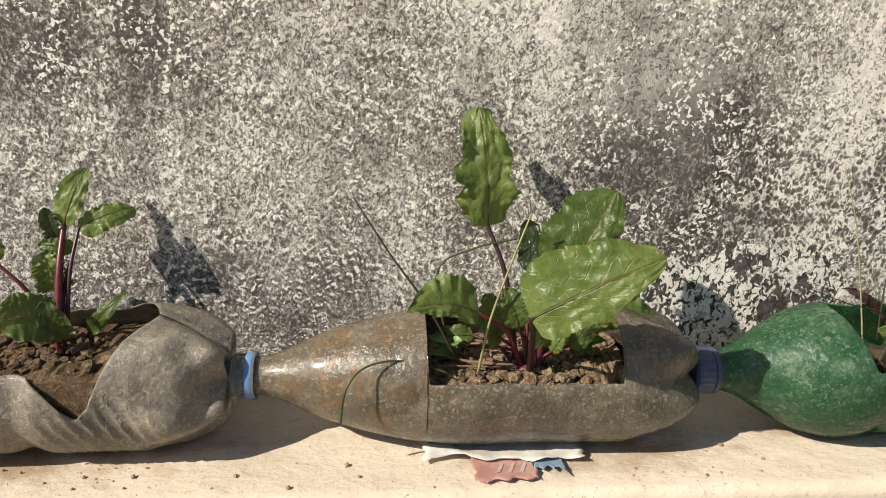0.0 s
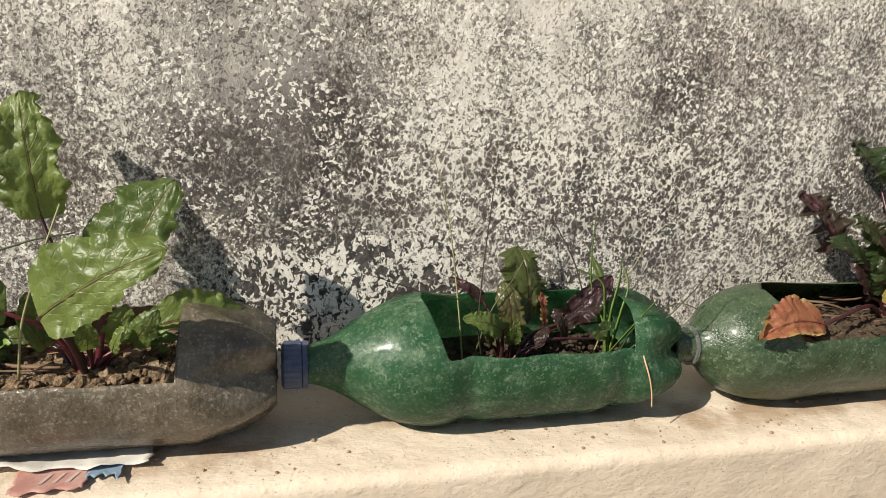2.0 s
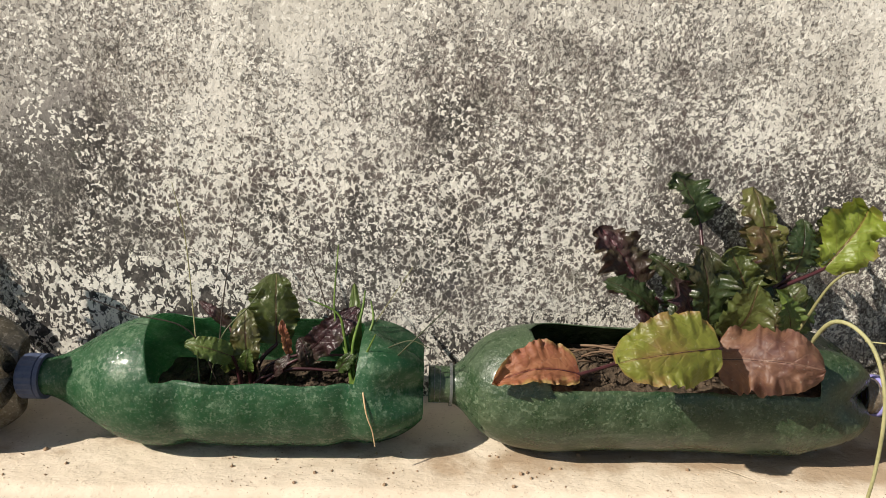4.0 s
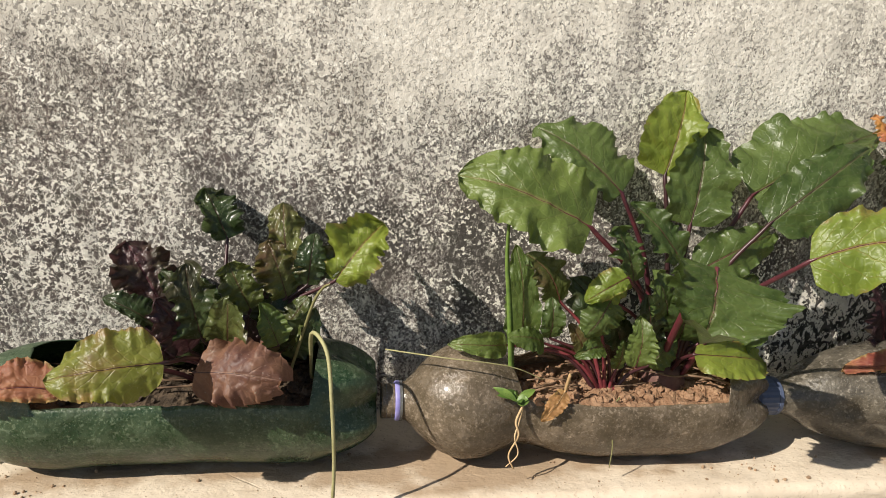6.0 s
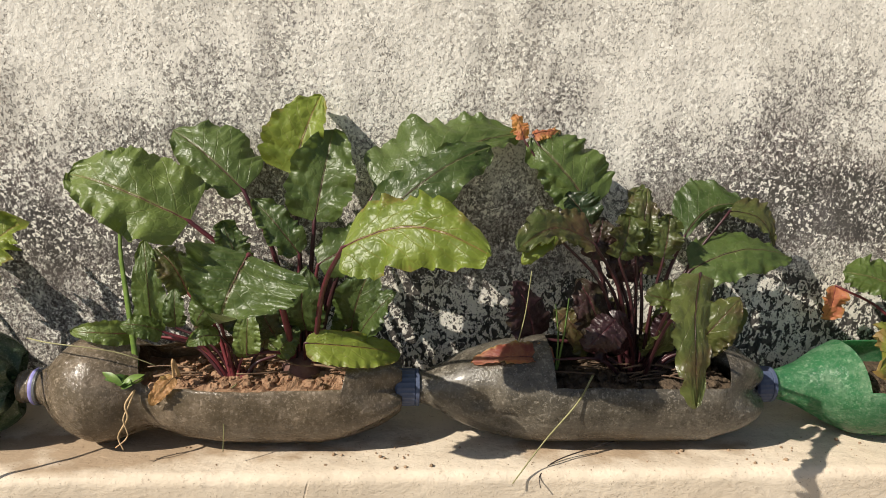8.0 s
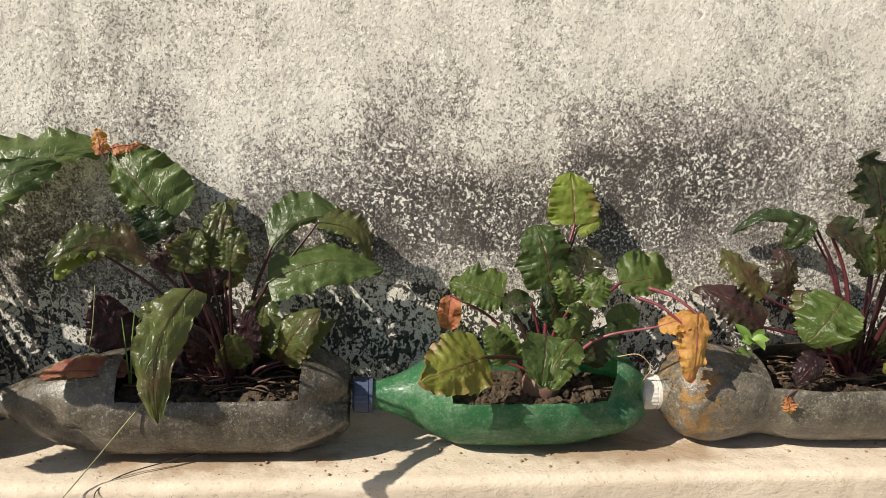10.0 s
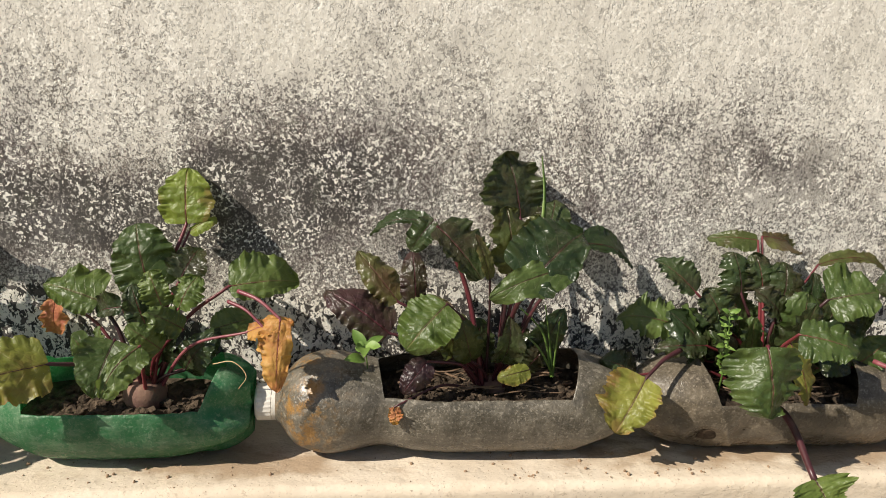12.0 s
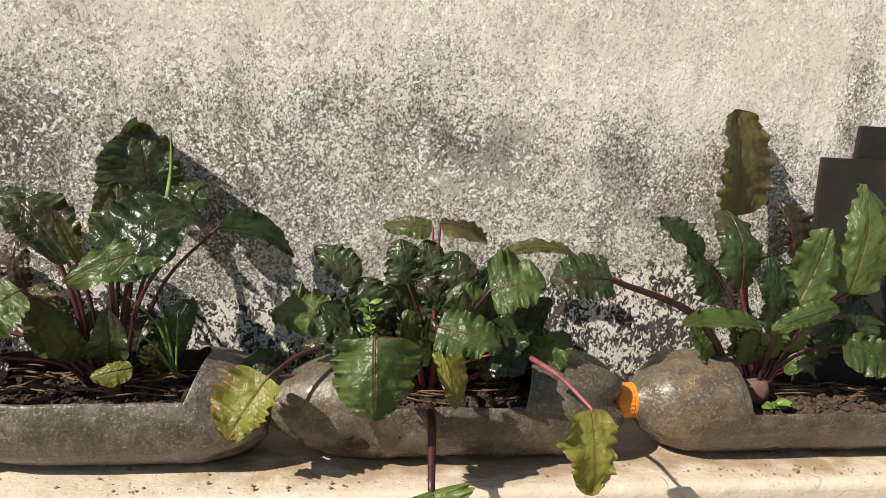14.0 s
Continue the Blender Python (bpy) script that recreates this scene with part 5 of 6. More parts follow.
BEET_TALL = (
    ("dt", (2.029, -0.030, 0.210), (2.016, -0.012, 0.270), (0.034, 0.024), 0, 0.1, 0.00),
    ("do", (1.951, -0.040, 0.203), (1.888, -0.025, 0.195), (0.003, 0.010), 0, 0.1, 0.12),
    ("do", (1.947, -0.050, 0.212), (1.926, -0.050, 0.183), (0.010, 0.011), 0, 0.1, 0.00),
    ("dh", (1.947, -0.075, 0.211), (1.985, -0.090, 0.169), (0.023, 0.014), 0, 0.1, 0.00),
    ("dh", (2.020, -0.110, 0.170), (2.073, -0.085, 0.215), (0.034, 0.021), 0, 0.1, 0.00),
    ("mo", (2.063, -0.100, 0.185), (1.988, -0.115, 0.163), (0.016, 0.012), 0, 0.1, 0.00),
    ("oc", (2.015, -0.070, 0.168), (2.010, -0.060, 0.227), (0.018, 0.018), 0, 0.1, 0.00),
    ("oc", (2.029, -0.070, 0.179), (2.039, -0.060, 0.220), (0.015, 0.015), 0, 0.1, 0.00),
)
BEET_TALL_INNER = (
    ("do", (2.053, -0.040, 0.200), (2.064, -0.020, 0.229), (0.014, 0.016), 0, 0.1, 0.00),
    ("do", (2.084, -0.045, 0.191), (2.147, -0.030, 0.167), (0.018, 0.006), 0, 0.1, -0.08),
    ("oo", (1.992, -0.090, 0.169), (1.977, -0.095, 0.209), (0.004, 0.006), 0, 0.1, 0.00),
    ("oo", (1.918, -0.040, 0.132), (1.880, -0.020, 0.175), (0.014, 0.015), 0, 0.1, 0.00),
    ("po", (1.933, -0.050, 0.135), (1.930, -0.045, 0.180), (0.012, 0.010), 0, 0.1, 0.00),
    ("po", (1.910, -0.060, 0.109), (1.854, -0.050, 0.148), (0.017, 0.021), 0, 0.1, 0.00),
    ("gh", (1.955, -0.100, 0.150), (1.921, -0.120, 0.120), (0.021, 0.022), 0, 0.1, 0.00),
    ("po", (1.941, -0.100, 0.099), (1.919, -0.110, 0.074), (0.011, 0.011), 0, 0.1, 0.00),
)
BEET_TALL_FRONT = (
    ("yo", (2.030, -0.100, 0.091), (2.001, -0.105, 0.085), (0.009, 0.007), 0, 0.1, 0.00),
    ("xn", (1.913, -0.108, 0.061), (1.914, -0.115, 0.048), (0.005, 0.005), 0, 0.1, 0.00),
)
BEET_BROAD = (
    ("oh", (2.262, -0.035, 0.195), (2.219, -0.020, 0.195), (0.012, 0.007), 0, 0.1, 0.00),
    ("oh", (2.269, -0.030, 0.198), (2.319, -0.014, 0.184), (0.006, 0.017), 0, 0.1, 0.00),
    ("dc", (2.241, -0.055, 0.148), (2.234, -0.045, 0.186), (0.016, 0.018), 0, 0.1, 0.00),
    ("dc", (2.262, -0.055, 0.151), (2.256, -0.045, 0.186), (0.016, 0.016), 0, 0.1, 0.00),
    ("dh", (2.279, -0.060, 0.133), (2.284, -0.055, 0.178), (0.018, 0.019), 0, 0.1, 0.00),
    ("dc", (2.196, -0.055, 0.148), (2.161, -0.040, 0.177), (0.010, 0.016), 0, 0.1, 0.00),
    ("mc", (2.175, -0.065, 0.120), (2.125, -0.050, 0.126), (0.014, 0.021), 0, 0.1, 0.00),
    ("mh", (2.304, -0.090, 0.153), (2.347, -0.100, 0.165), (0.026, 0.021), 0, 0.1, 0.00),
)
BEET_BROAD_INNER = (
    ("on", (2.325, -0.040, 0.173), (2.398, -0.045, 0.172), (0.007, 0.004), 0, 0.1, -0.10),
    ("mh", (2.257, -0.125, 0.133), (2.303, -0.145, 0.126), (0.016, 0.020), 0, 0.1, 0.00),
    ("mh", (2.207, -0.160, 0.136), (2.208, -0.180, 0.082), (0.029, 0.028), 0, 0.1, 0.00),
    ("yo", (2.261, -0.110, 0.119), (2.275, -0.130, 0.068), (0.015, 0.008), 0, 0.1, 0.00),
    ("yck", (2.131, -0.112, 0.088), (2.102, -0.128, 0.044), (0.017, 0.026), 0, 0.1, 0.00),
    ("do", (2.137, -0.075, 0.074), (2.109, -0.070, 0.089), (0.010, 0.016), 0, 0.1, 0.00),
    ("mh", (2.350, -0.080, 0.083), (2.375, -0.090, 0.115), (0.017, 0.015), 0, 0.1, 0.00),
    ("dh", (2.308, -0.085, 0.096), (2.343, -0.090, 0.090), (0.015, 0.016), 0, 0.1, 0.00),
)
BEET_BROAD_FRONT = (
    ("yck", (2.361, -0.185, 0.092), (2.365, -0.200, 0.032), (0.014, 0.020), 0, 0.1, 0.00),
    ("dc", (2.216, -0.075, 0.122), (2.199, -0.070, 0.157), (0.017, 0.017), 0, 0.1, 0.00),
    ("dc", (2.273, -0.075, 0.131), (2.247, -0.070, 0.157), (0.013, 0.015), 0, 0.1, 0.00),
    ("dc", (2.200, -0.080, 0.105), (2.153, -0.080, 0.104), (0.010, 0.012), 0, 0.1, 0.00),
    ("mn", (2.291, -0.070, 0.119), (2.301, -0.060, 0.155), (0.014, 0.014), 0, 0.1, 0.00),
    ("gos", (2.249, -0.185, 0.032), (2.255, -0.200, 0.015), (0.022, 0.022), 0, 0.1, 0.00),
)
BEET_RIGHT = (
    ("oo", (2.549, -0.030, 0.214), (2.545, -0.014, 0.312), (0.029, 0.031), 0, 0.1, 0.00),
    ("do", (2.510, -0.050, 0.178), (2.468, -0.040, 0.211), (0.013, 0.016), 0, 0.1, 0.00),
    ("dc", (2.526, -0.060, 0.141), (2.495, -0.055, 0.184), (0.015, 0.016), 0, 0.1, 0.00),
    ("do", (2.542, -0.065, 0.151), (2.534, -0.055, 0.223), (0.018, 0.018), 0, 0.1, 0.00),
    ("mo", (2.579, -0.090, 0.140), (2.612, -0.080, 0.213), (0.022, 0.020), 0, 0.1, 0.00),
    ("mo", (2.614, -0.100, 0.146), (2.549, -0.110, 0.129), (0.007, 0.010), 0, 0.1, 0.00),
    ("mo", (2.637, -0.080, 0.153), (2.650, -0.075, 0.252), (0.015, 0.028), 0, 0.1, 0.00),
    ("po", (2.601, -0.050, 0.178), (2.588, -0.035, 0.231), (0.006, 0.025), 0, 0.1, 0.00),
)
BEET_RIGHT_INNER = (
    ("do", (2.563, -0.090, 0.119), (2.553, -0.090, 0.187), (0.014, 0.014), 0, 0.1, 0.00),
    ("mo", (2.550, -0.090, 0.124), (2.470, -0.100, 0.129), (0.006, 0.014), 0, 0.1, 0.00),
    ("mo", (2.632, -0.090, 0.109), (2.684, -0.100, 0.096), (0.013, 0.021), 0, 0.1, 0.00),
    ("dc", (2.656, -0.070, 0.096), (2.661, -0.065, 0.151), (0.022, 0.022), 0, 0.1, 0.00),
    ("dhs", (2.408, -0.090, 0.164), (2.356, -0.095, 0.163), (0.017, 0.025), 0, 0.1, 0.00),
)
GRASS_STALKS = (
    ("grass_stalk", M_STRAW, 0.0012, 0.0008, ((0.823, -0.075, 0.07), (0.84, -0.085, 0.13), (0.848, -0.09, 0.147), (0.853, -0.095, 0.152))),
    ("grass_stalk", M_STRAW, 0.0016, 0.0012, ((0.84, -0.07, 0.068), (0.841, -0.1, 0.117), (0.852, -0.125, 0.115), (0.856, -0.145, 0.087), (0.858, -0.15, 0.039), (0.856, -0.15, -0.009))),
    ("grass_stalk", M_TWIG, 0.0010, 0.0006, ((0.125, -0.075, 0.049), (0.1, -0.085, 0.101), (0.075, -0.085, 0.138), (0.053, -0.08, 0.172))),
    ("grass_stalk", M_SEDGE, 0.0009, 0.0005, ((0.113, -0.06, 0.069), (0.106, -0.06, 0.118), (0.13, -0.055, 0.132), (0.159, -0.05, 0.137))),
    ("grass_stalk", M_STRAW, 0.0009, 0.0006, ((0.131, -0.09, 0.059), (0.137, -0.09, 0.095), (0.149, -0.085, 0.131), (0.161, -0.08, 0.163))),
    ("grass_stalk", M_SEDGE, 0.0008, 0.0005, ((0.045, -0.112, 0.038), (0.049, -0.114, 0.063), (0.061, -0.105, 0.073), (0.085, -0.098, 0.073), (0.112, -0.1, 0.065))),
)
GRASS_STALKS_MORE = (
    ("grass_stalk", M_STRAW, 0.0006, 0.0004, ((0.896, -0.06, 0.086), (0.934, -0.1, 0.098), (0.983, -0.105, 0.093), (1.013, -0.1, 0.079))),
    ("grass_stalk", M_STRAW, 0.0007, 0.0004, ((1.075, -0.1, 0.063), (1.065, -0.108, 0.055), (1.067, -0.116, 0.032), (1.066, -0.118, 0.013))),
    ("grass_stalk", M_STRAW, 0.0009, 0.0005, ((1.367, -0.105, 0.073), (1.351, -0.122, 0.057), (1.324, -0.128, 0.025), (1.298, -0.14, -0.005))),
    ("grass_stalk", M_TWIG, 0.0006, 0.0004, ((1.393, -0.1, 0.009), (1.343, -0.115, 0.002), (1.323, -0.13, -0.003), (1.321, -0.14, -0.009))),
    ("grass_stalk", M_STRAW, 0.0006, 0.0004, ((1.299, -0.09, 0.071), (1.31, -0.085, 0.114), (1.315, -0.08, 0.156))),
    ("grass_stalk", M_TWIG, 0.0006, 0.0004, ((0.505, -0.06, 0.072), (0.494, -0.05, 0.11), (0.479, -0.035, 0.14))),
    ("grass_stalk", M_TWIG, 0.0006, 0.0003, ((0.42, -0.06, 0.066), (0.424, -0.05, 0.111), (0.435, -0.03, 0.187))),
)
STEMLETS = (
    ("grass_stalk", M_STRAW, 0.0007, 0.0003, ((0.408, -0.07, 0.042), (0.404, -0.06, 0.087), (0.397, -0.045, 0.146), (0.387, -0.035, 0.185))),
    ("grass_stalk", M_SEDGE, 0.0007, 0.0003, ((0.414, -0.07, 0.042), (0.426, -0.07, 0.083), (0.444, -0.06, 0.103), (0.453, -0.055, 0.117))),
    ("grass_stalk", M_TWIG, 0.0006, 0.0003, ((0.423, -0.07, 0.042), (0.407, -0.08, 0.091), (0.372, -0.085, 0.105), (0.337, -0.085, 0.118))),
    ("grass_stalk", M_SEDGE, 0.0007, 0.0003, ((0.525, -0.08, 0.047), (0.549, -0.09, 0.079), (0.569, -0.09, 0.101), (0.583, -0.085, 0.114))),
    ("grass_stalk", M_SEDGE, 0.0006, 0.0003, ((0.523, -0.08, 0.051), (0.533, -0.085, 0.076), (0.557, -0.09, 0.092), (0.573, -0.095, 0.089))),
    ("grass_stalk", M_STRAW, 0.0006, 0.0003, ((0.513, -0.06, 0.04), (0.528, -0.055, 0.08), (0.559, -0.04, 0.128))),
)
BLADES = (
    ("grass_blade", M_GRASS, 0.0024, 0.0010, ((0.992, -0.085, 0.072), (0.987, -0.08, 0.127), (0.983, -0.075, 0.165), (0.983, -0.07, 0.197))),
    ("grass_blade", M_GRASS, 0.0024, 0.0006, ((2.043, -0.06, 0.169), (2.045, -0.05, 0.208), (2.047, -0.04, 0.237), (2.045, -0.03, 0.268))),
    ("grass_blade", M_GRASS, 0.0013, 0.0005, ((2.056, -0.08, 0.075), (2.047, -0.08, 0.112), (2.036, -0.08, 0.128), (2.022, -0.08, 0.141))),
    ("grass_blade", M_GRASS, 0.0012, 0.0005, ((2.057, -0.08, 0.075), (2.051, -0.08, 0.112), (2.045, -0.08, 0.143))),
    ("grass_blade", M_GRASS, 0.0012, 0.0005, ((2.058, -0.08, 0.075), (2.042, -0.085, 0.103), (2.024, -0.09, 0.121))),
    ("grass_blade", M_GRASS, 0.0011, 0.0005, ((2.057, -0.08, 0.075), (2.058, -0.08, 0.106), (2.059, -0.08, 0.128))),
)
BLADES_MORE = (
    ("grass_blade", M_GRASS, 0.0014, 0.0005, ((0.519, -0.07, 0.046), (0.518, -0.07, 0.077), (0.524, -0.065, 0.102), (0.526, -0.06, 0.117))),
    ("grass_blade", M_GRASS, 0.0012, 0.0005, ((0.517, -0.07, 0.046), (0.512, -0.07, 0.086), (0.507, -0.07, 0.103), (0.487, -0.07, 0.113))),
    ("grass_blade", M_GRASS, 0.0013, 0.0005, ((0.521, -0.07, 0.046), (0.526, -0.07, 0.078), (0.532, -0.065, 0.095), (0.53, -0.06, 0.109))),
    ("grass_blade", M_GRASS, 0.0010, 0.0004, ((0.518, -0.07, 0.046), (0.514, -0.07, 0.068), (0.504, -0.06, 0.099), (0.506, -0.05, 0.147))),
    ("grass_blade", M_GRASS, 0.0010, 0.0004, ((0.518, -0.075, 0.048), (0.528, -0.09, 0.079), (0.536, -0.1, 0.101))),
    ("grass_blade", M_GRASS, 0.0010, 0.0005, ((1.34, -0.09, 0.071), (1.344, -0.09, 0.106), (1.347, -0.085, 0.134))),
    ("grass_blade", M_GRASS, 0.0008, 0.0005, ((1.339, -0.09, 0.071), (1.339, -0.09, 0.101), (1.336, -0.085, 0.129))),
)
ROOTLETS = (
    ("root_strand", M_ROOT, 0.0010, 0.0006, ((0.997, -0.106, 0.061), (0.991, -0.112, 0.051), (0.993, -0.115, 0.041), (0.986, -0.118, 0.027), (0.99, -0.12, 0.016))),
    ("root_strand", M_ROOT, 0.0008, 0.0004, ((0.997, -0.106, 0.061), (0.993, -0.112, 0.049), (0.99, -0.116, 0.04), (0.993, -0.118, 0.027), (0.984, -0.12, 0.018))),
    ("root_strand", M_ROOT, 0.0007, 0.0004, ((0.528, -0.105, 0.061), (0.531, -0.112, 0.048), (0.535, -0.112, 0.035), (0.537, -0.112, 0.023))),
    ("root_strand", M_ROOT, 0.0005, 0.0003, ((1.762, -0.09, 0.093), (1.779, -0.095, 0.097), (1.79, -0.098, 0.086), (1.784, -0.1, 0.075))),
)

beet_plant("young beet plant with small green leaves on red stalks", (-0.135, -0.062, 0.060), M_STEM, BEET_SMALL + BEET_SMALL_INNER)
beet_plant("young beet plant with large crinkled green leaves", (0.166, -0.076, 0.055), M_STEM, BEET_YOUNG, inner=(6, 0.055, "g"))
beet_plant("small purple beet seedlings in the green bottle", (0.442, -0.066, 0.042), M_STEMDARK, BEET_SEEDLINGS + BEET_SEEDLINGS_INNER, 0.004, inner=(4, 0.035, "pog"))
beet_plant("dark-leaved beet plant with yellowing and withered outer leaves", (0.776, -0.066, 0.062), M_STEMDARK, BEET_DARK + BEET_DARK_INNER, inner=(13, 0.085, "dpo"))
beet_plant("large beet plant with broad green and lime leaves", (1.125, -0.066, 0.060), M_STEMCRIMSON, BEET_LARGE + BEET_LARGE_INNER, 0.019, inner=(9, 0.100, "mdm"))
beet_plant("smaller beet plant with narrow green leaves", (1.075, -0.078, 0.060), M_STEM, BEET_MIDDLE, inner=(4, 0.06, "go"))
beet_plant("purple and olive beet plant with a long hanging leaf", (1.420, -0.066, 0.050), M_STEMDARK, BEET_PURPLE + BEET_PURPLE_INNER + BEET_PURPLE_FRONT, inner=(12, 0.100, "opo"))
beet_plant("bushy beet plant with shiny leaves and an orange withered leaf", (1.700, -0.068, 0.056), M_STEM, BEET_ROSETTE + BEET_ROSETTE_INNER + BEET_ROSETTE_FRONT, 0.018, inner=(6, 0.075, "dmd"))
beet_plant("tall beet plant with glossy dark leaves on crimson stalks", (2.004, -0.064, 0.056), M_STEMCRIMSON, BEET_TALL + BEET_TALL_INNER + BEET_TALL_FRONT, 0.014, inner=(9, 0.090, "dod"))
beet_plant("broad beet plant with leaves hanging over the bottle", (2.265, -0.064, 0.050), M_STEM, BEET_BROAD + BEET_BROAD_INNER + BEET_BROAD_FRONT, inner=(22, 0.115, "dmd"))
beet_plant("upright beet plant with crinkled dark green leaves", (2.564, -0.068, 0.058), M_STEM, BEET_RIGHT + BEET_RIGHT_INNER, 0.016, inner=(9, 0.090, "dmg"))


# ---- grass, twigs and rootlets ----
def strand(name, mat, r0, r1, points):
    way = curve3(points, 7)
    bm = bmesh.new()
    if name == "grass_blade":
        d = len(way) - 1
        lines = []
        for i, p in enumerate(way):
            w = r0 + (r1 - r0) * (i / d) ** 1.6
            ahead = (way[min(i + 1, d)] - way[max(i - 1, 0)]).normalized()
            s = ahead.cross(Vector((0, -1, 0.35))).normalized() * w
            keel = Vector((0, 0.35 * w, 0))
            lines.append([bm.verts.new(p - s), bm.verts.new(p + keel), bm.verts.new(p + s), bm.verts.new(p + keel * 1.6)])
        for a, b in zip(lines, lines[1:]):
            for j in range(4):
                bm.faces.new((a[j], a[(j + 1) % 4], b[(j + 1) % 4], b[j]))
    else:
        tube_into(bm, way, [r0 + (r1 - r0) * i / (len(way) - 1) for i in range(len(way))], 6)
    me = mesh_of(bm, name, mat)
    me.transform(Matrix.Translation(-Vector(points[0])))
    ob = new(name, me)
    ob.location = points[0]
    words = {"grass_blade": ("narrow green grass blade growing in the soil", "grass"), "root_strand": ("pale dry rootlet hanging over the bottle", "root")}
    label, kind = words.get(name, ("thin dry grass stalk" if mat is M_STRAW else "thin green grass stalk" if mat is M_SEDGE else "thin dark dry twig", "grass stalk"))
    return tagged(ob, label, kind, name.replace("_", " ") + "s")


for row in GRASS_STALKS + GRASS_STALKS_MORE + STEMLETS + ROOTLETS:
    strand(*row)

tufts = []
for row in BLADES + BLADES_MORE:
    foot = Vector(row[4][0])
    mine = [t for t in tufts if (t.location - foot).length < 0.02]
    if mine:
        tuft = mine[0]
    else:
        tuft = tagged(new("grass_tuft"), "narrow green grass growing in the bottle's soil", "grass", "grass tufts")
        tuft.location = foot
        tufts.append(tuft)
    blade = strand(*row)
    blade.name = "blade"
    blade.parent = tuft
    blade.location = foot - tuft.location
    for key in ("label", "category", "group"):
        del blade[key]


# ---- small weeds ----
def leaflet(bm, at, d, n, long, wide):
    d, n = Vector(d).normalized(), Vector(n)
    side = d.cross(n).normalized()
    n = side.cross(d)
    rows = []
    for i in range(7):
        u = i / 6
        half = wide * math.sin(math.pi * (0.06 + 0.94 * u)) ** 0.8 * 0.5 if u < 1 else 0.0002
        c = Vector(at) + d * (long * u) + n * (0.12 * long * math.sin(math.pi * u))
        rows.append([bm.verts.new(c + side * (half * v) + n * (0.22 * half * v * v)) for v in (-1, -0.5, 0, 0.5, 1)])
    for a, b in zip(rows, rows[1:]):
        for j in range(4):
            bm.faces.new((a[j], a[j + 1], b[j + 1], b[j]))


def weed(label, foot, top, count, size, mat=None, seed=1):
    """A small herb: a thin stem from foot to top with leaflets all along it and a whorl at its top."""
    rnd = random.Random(seed)
    foot, top = Vector(foot), Vector(top)
    root = tagged(new("weed"), label, "weed", "small weeds in the soil")
    root.location = foot
    stem = bmesh.new()
    tube_into(stem, [p - foot for p in bow(foot, top, 0.004, 8, (0.6, -0.6, 0))], [0.0011 - 0.0006 * i / 8 for i in range(9)], 6)
    part("stem", stem, M_GRASS, root)
    for i in range(count):
        u = 1.0 if i < 4 else rnd.uniform(0.35, 1.0)
        a = math.tau * (i * 0.382) + rnd.uniform(-0.3, 0.3)
        d = Vector((math.cos(a), 0.6 * math.sin(a) - 0.3, rnd.uniform(-0.1, 0.55)))
        bm = bmesh.new()
        leaflet(bm, (top - foot) * u, d, (0, -0.6, 0.8), size * rnd.uniform(0.45, 1.35), size * rnd.uniform(0.35, 0.65))
        part("leaf", bm, mat or M_WEED, root)
    return root


# ---- things lying about ----
def fallen_leaf(label, kind, base, tip, width, roll, bow_by):
    root = new("fallen_leaf")
    root.location = base
    o = Vector(base)
    leaf = beet_leaf(root, M_ROOT, kind, Vector((0, 0, 0)), Vector(tip) - o, width, roll, bow_by, (Vector(base) - Vector(tip)) * 0.12)
    leaf.name = "blade"
    del leaf["label"]
    return tagged(root, label, "leaf")


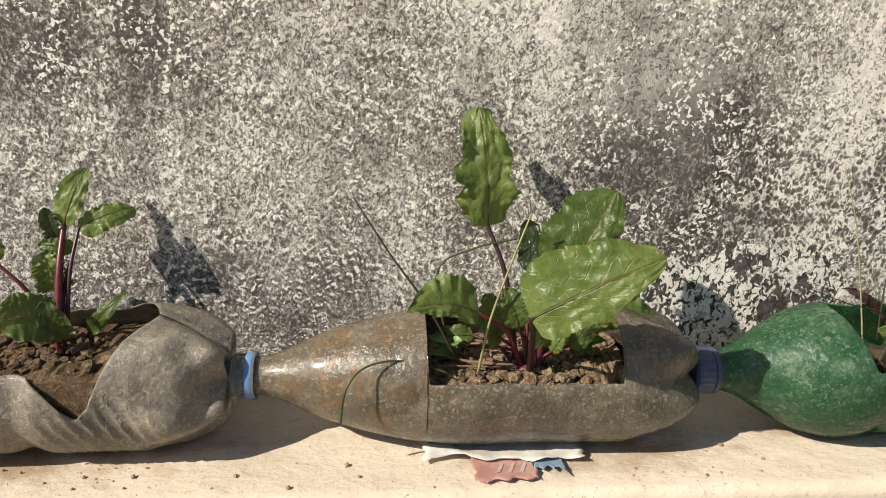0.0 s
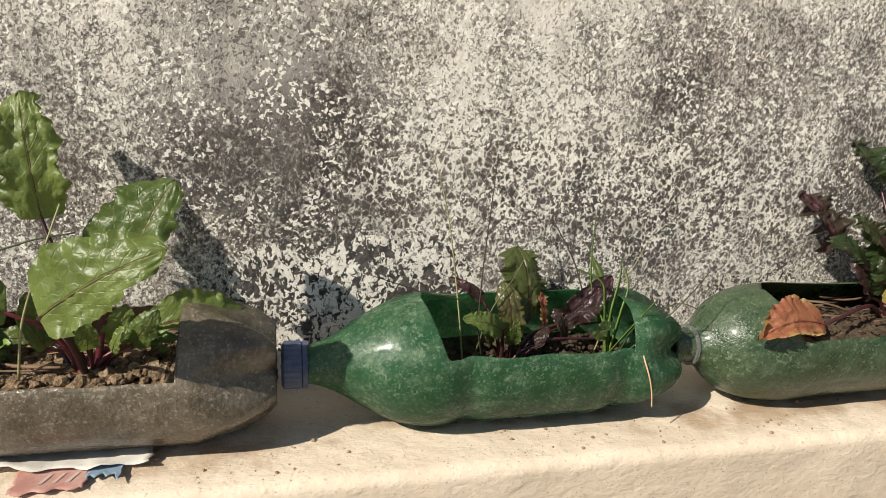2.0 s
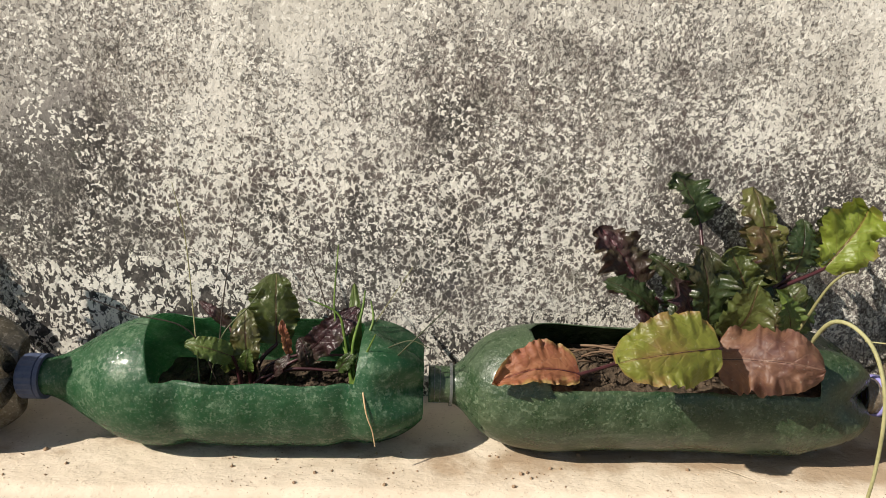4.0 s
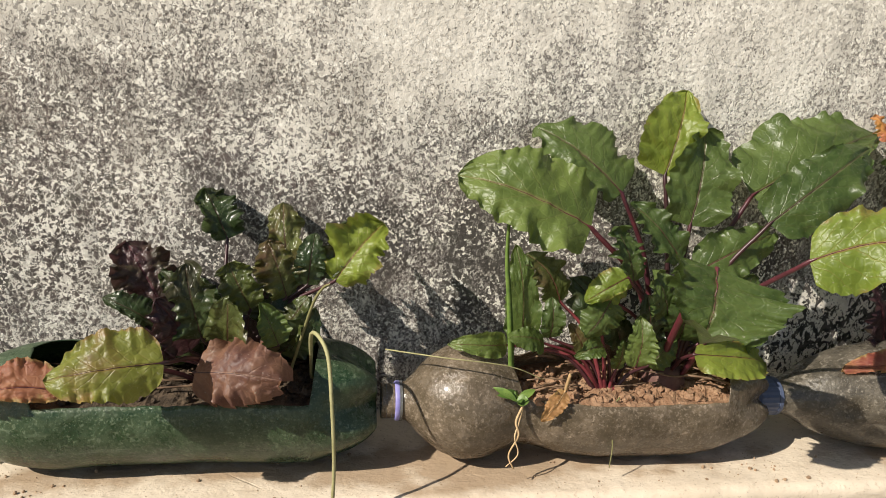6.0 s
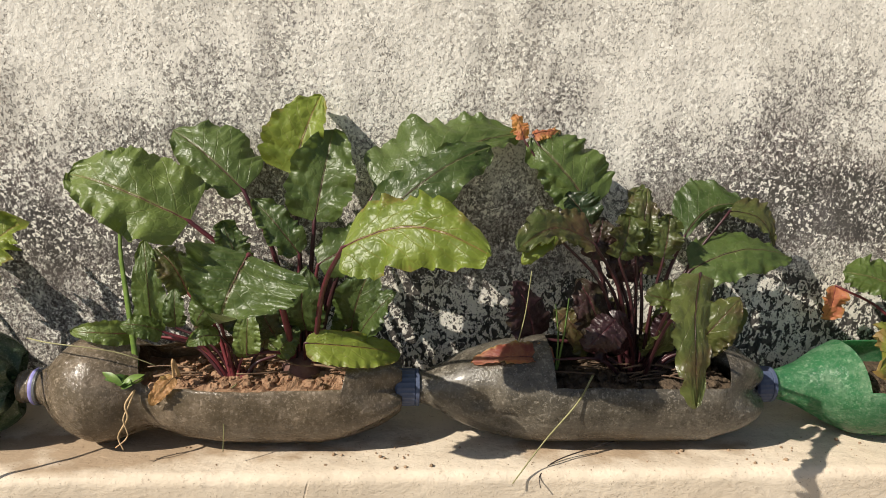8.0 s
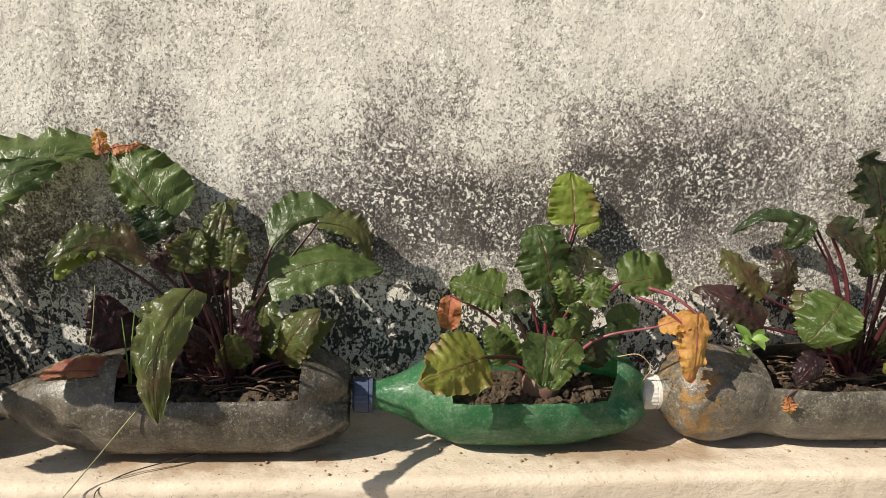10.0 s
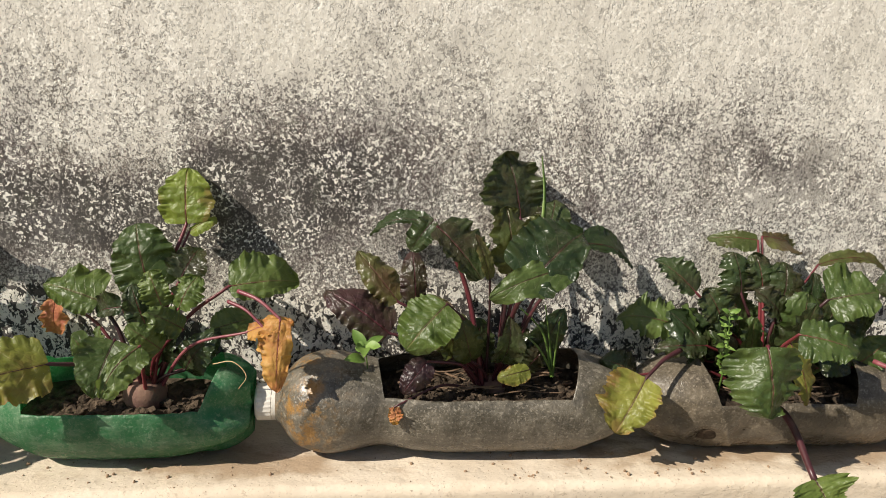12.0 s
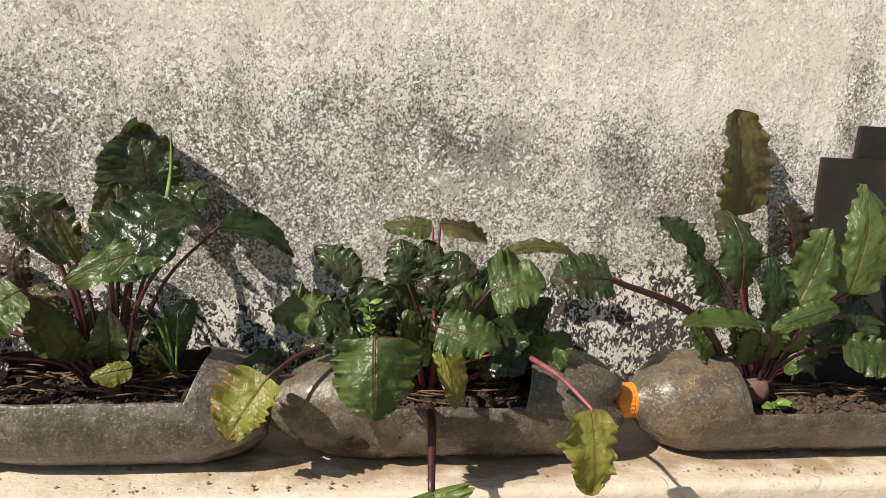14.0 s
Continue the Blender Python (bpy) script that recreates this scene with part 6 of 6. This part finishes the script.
def torn_paper():
    """A torn printed label, crumpled, with one end caught under the bottle."""
    root = tagged(new("torn_paper"), "torn scrap of white, red and blue printed paper under the bottle", "paper scrap")
    root.location = (0.14, -0.095, 0.0)
    pieces = (("strip", M_PAPER, -0.043, 0.062, -0.009, 0.024, 0.0085, 1), ("panel", M_PRINTRED, -0.012, 0.028, -0.028, 0.004, 0.0022, 2), ("panel", M_PRINTBLUE, 0.0275, 0.047, -0.019, 0.006, 0.0022, 3))
    for name, mat, x0, x1, y0, y1, lift, seed in pieces:
        bm = bmesh.new()
        rows = []
        for i in range(25):
            u = i / 24
            row = []
            for j in range(9):
                v = j / 8
                jag = 0.012 * noise.noise((u * 3.5, seed * 5.0, 0)) * (1 - v) + 0.0022 * noise.noise((u * 14, seed * 5.0, 4)) * (1 - v)
                x = x0 + (x1 - x0) * u + 0.004 * noise.noise((v * 6, seed, 7)) * (1 if u > 0.9 or u < 0.1 else 0)
                y = y0 + (y1 - y0) * v + jag
                z = 0.0012 + lift * (0.5 + 0.5 * noise.noise((x * 70, y * 70, seed))) * (0.35 + 0.65 * (1 - v))
                row.append(bm.verts.new((x, y, z + 0.0006 * seed)))
            rows.append(row)
        for a, b in zip(rows, rows[1:]):
            for j in range(8):
                bm.faces.new((a[j], b[j], b[j + 1], a[j + 1]))
        bmesh.ops.recalc_face_normals(bm, faces=bm.faces)
        bmesh.ops.solidify(bm, geom=bm.faces[:], thickness=0.00015)
        ob = part(name, bm, mat, root, {"strip": "white torn paper", "panel": "faded red print" if seed == 2 else "faded blue print"}[name])
        if seed == 2:
            for k in range(3):
                bar = bmesh.new()
                cells = []
                for q in range(6):
                    y = -0.021 + 0.0020 * q
                    pair = []
                    for x in (0.002 + 0.0075 * k + 0.0008 * q, 0.0045 + 0.0075 * k + 0.0008 * q):
                        v = (y - y0) / (y1 - y0)
                        z = 0.0012 + lift * (0.5 + 0.5 * noise.noise((x * 70, y * 70, seed))) * (0.35 + 0.65 * (1 - v)) + 0.0006 * seed
                        pair.append(bar.verts.new((x, y, z + 0.0004)))
                    cells.append(pair)
                for c, d in zip(cells, cells[1:]):
                    bar.faces.new((c[0], c[1], d[1], d[0]))
                part("printed_bar", bar, M_PRINTPALE, ob)
    return root


def leaning_board(label, x0, x1, top, foot_y, head_y, thick):
    bm = bmesh.new()
    bmesh.ops.create_cube(bm, size=1.0)
    for v in bm.verts:
        h = v.co.z + 0.5
        x = x0 + (x1 - x0) * (v.co.x + 0.5) - 0.012 * (1 - h) * (1 if v.co.x < 0 else 0)
        v.co = Vector((x, foot_y + (head_y - foot_y) * h + v.co.y * thick, h * top))
    bmesh.ops.bevel(bm, geom=bm.edges[:], offset=0.0012, segments=2, affect="EDGES")
    return tagged(new("board", mesh_of(bm, "board", M_BOARD, False)), label, "board")


def crumbs():
    """Grit and soil crumbs scattered over the ledge."""
    rnd = random.Random(5)
    bm = bmesh.new()
    heaps = [rnd.uniform(-0.2, 2.8) for k in range(22)]
    for k in range(1100):
        x = rnd.uniform(-0.25, 2.85) if rnd.random() < 0.5 else rnd.gauss(rnd.choice(heaps), 0.02)
        y = -0.070 - 0.055 * rnd.random() ** 0.8
        size = 0.0004 + 0.0015 * rnd.random() ** 6
        made = bmesh.ops.create_icosphere(bm, subdivisions=1, radius=1.0)["verts"]
        for v in made:
            q = 1 + 0.4 * noise.noise(v.co * 1.7 + Vector((k, 0, 0)))
            v.co = Vector((x, y, size * 0.35)) + v.co * size * q
    return tagged(new("soil_crumbs", mesh_of(bm, "soil_crumbs", M_CRUMB, False)), "brown soil crumbs and grit scattered on the ledge", "soil crumbs", kind="stuff")


M_WEED = plain_material("light green weed leaf", (0.095, 0.170, 0.030), (0.180, 0.275, 0.060), 90.0, 0.5, 0.2, 0.0004)
M_PAPER = plain_material("soiled white paper", (0.52, 0.48, 0.42), (0.66, 0.63, 0.57), 60.0, 0.8, 0.2, 0.0005)
M_PRINTRED = plain_material("faded red print", (0.40, 0.20, 0.165), (0.56, 0.36, 0.31), 60.0, 0.7, 0.2, 0.0005)
M_PRINTPALE = plain_material("pale faded print", (0.46, 0.30, 0.26), (0.56, 0.42, 0.37), 60.0, 0.8, 0.2, 0.0005)
M_PRINTBLUE = plain_material("faded blue print", (0.13, 0.20, 0.28), (0.24, 0.32, 0.40), 60.0, 0.7, 0.2, 0.0005)
M_BOARD = plain_material("dark stained board", (0.012, 0.010, 0.009), (0.030, 0.025, 0.021), 25.0, 0.7, 0.3, 0.001)
torn_paper()
leaning_board("thin dark board leaning against the wall", 2.640, 2.86, 0.272, -0.040, -0.014, 0.006)
leaning_board("grey-black board standing against the wall", 2.682, 2.90, 0.304, -0.012, -0.006, 0.006)
crumbs()
fallen_leaf("small dry tan leaf lying on the bottle", "t", (1.028, -0.107, 0.073), (1.010, -0.117, 0.053), 0.014, 0, 0.1)
weed("bright green seedling with oval leaves", (1.888, -0.074, 0.052), (1.888, -0.082, 0.104), 8, 0.019, seed=3)
weed("bright green seedling with oval leaves", (2.540, -0.080, 0.050), (2.534, -0.086, 0.068), 8, 0.013, seed=4)
weed("bright green seedling with oval leaves", (2.572, -0.088, 0.048), (2.573, -0.094, 0.052), 9, 0.012, seed=5)
weed("upright light green weed in seed", (2.212, -0.085, 0.050), (2.206, -0.100, 0.142), 34, 0.0095, seed=6)
weed("low green weed with small leaves", (0.204, -0.062, 0.056), (0.206, -0.066, 0.072), 9, 0.014, M_GRASS, seed=7)
weed("low green weed with small leaves", (0.118, -0.064, 0.056), (0.116, -0.068, 0.070), 7, 0.014, M_GRASS, seed=8)
weed("small green weed hanging over the rim", (1.000, -0.096, 0.066), (0.990, -0.112, 0.068), 8, 0.016, M_GRASS, seed=9)


def straw_bits(x0, x1, z, count, seed):
    """Dry stalk pieces lying on the soil of a bottle."""
    rnd = random.Random(seed)
    bm = bmesh.new()
    for k in range(count):
        c = Vector((rnd.uniform(x0, x1), AXIS_Y + rnd.uniform(-0.026, 0.020), z + rnd.uniform(0.002, 0.012)))
        a = rnd.uniform(-0.6, 0.6) + (math.pi if rnd.random() < 0.5 else 0)
        half = Vector((math.cos(a), 0.6 * math.sin(a), rnd.uniform(-0.12, 0.12))) * rnd.uniform(0.008, 0.026)
        tube_into(bm, bow(c - half, c + half, rnd.uniform(-0.003, 0.004), 4), [rnd.uniform(0.0004, 0.0011)] * 5, 5)
    return tagged(new("dry_stalks", mesh_of(bm, "dry_stalks", M_DRYSTALK)), "dry brown stalk pieces lying on the soil", "dry stalks", kind="stuff")


M_DRYSTALK = plain_material("dry brown stalk", (0.10, 0.060, 0.038), (0.24, 0.155, 0.095), 80.0, 0.8, 0.3, 0.0005)
straw_bits(1.350, 1.475, 0.058, 26, 11)
straw_bits(1.925, 2.060, 0.061, 30, 12)
straw_bits(2.215, 2.335, 0.056, 22, 13)
straw_bits(0.670, 0.820, 0.064, 30, 14)
straw_bits(1.015, 1.160, 0.062, 16, 15)
straw_bits(0.125, 0.205, 0.058, 12, 16)
straw_bits(2.580, 2.700, 0.048, 16, 17)
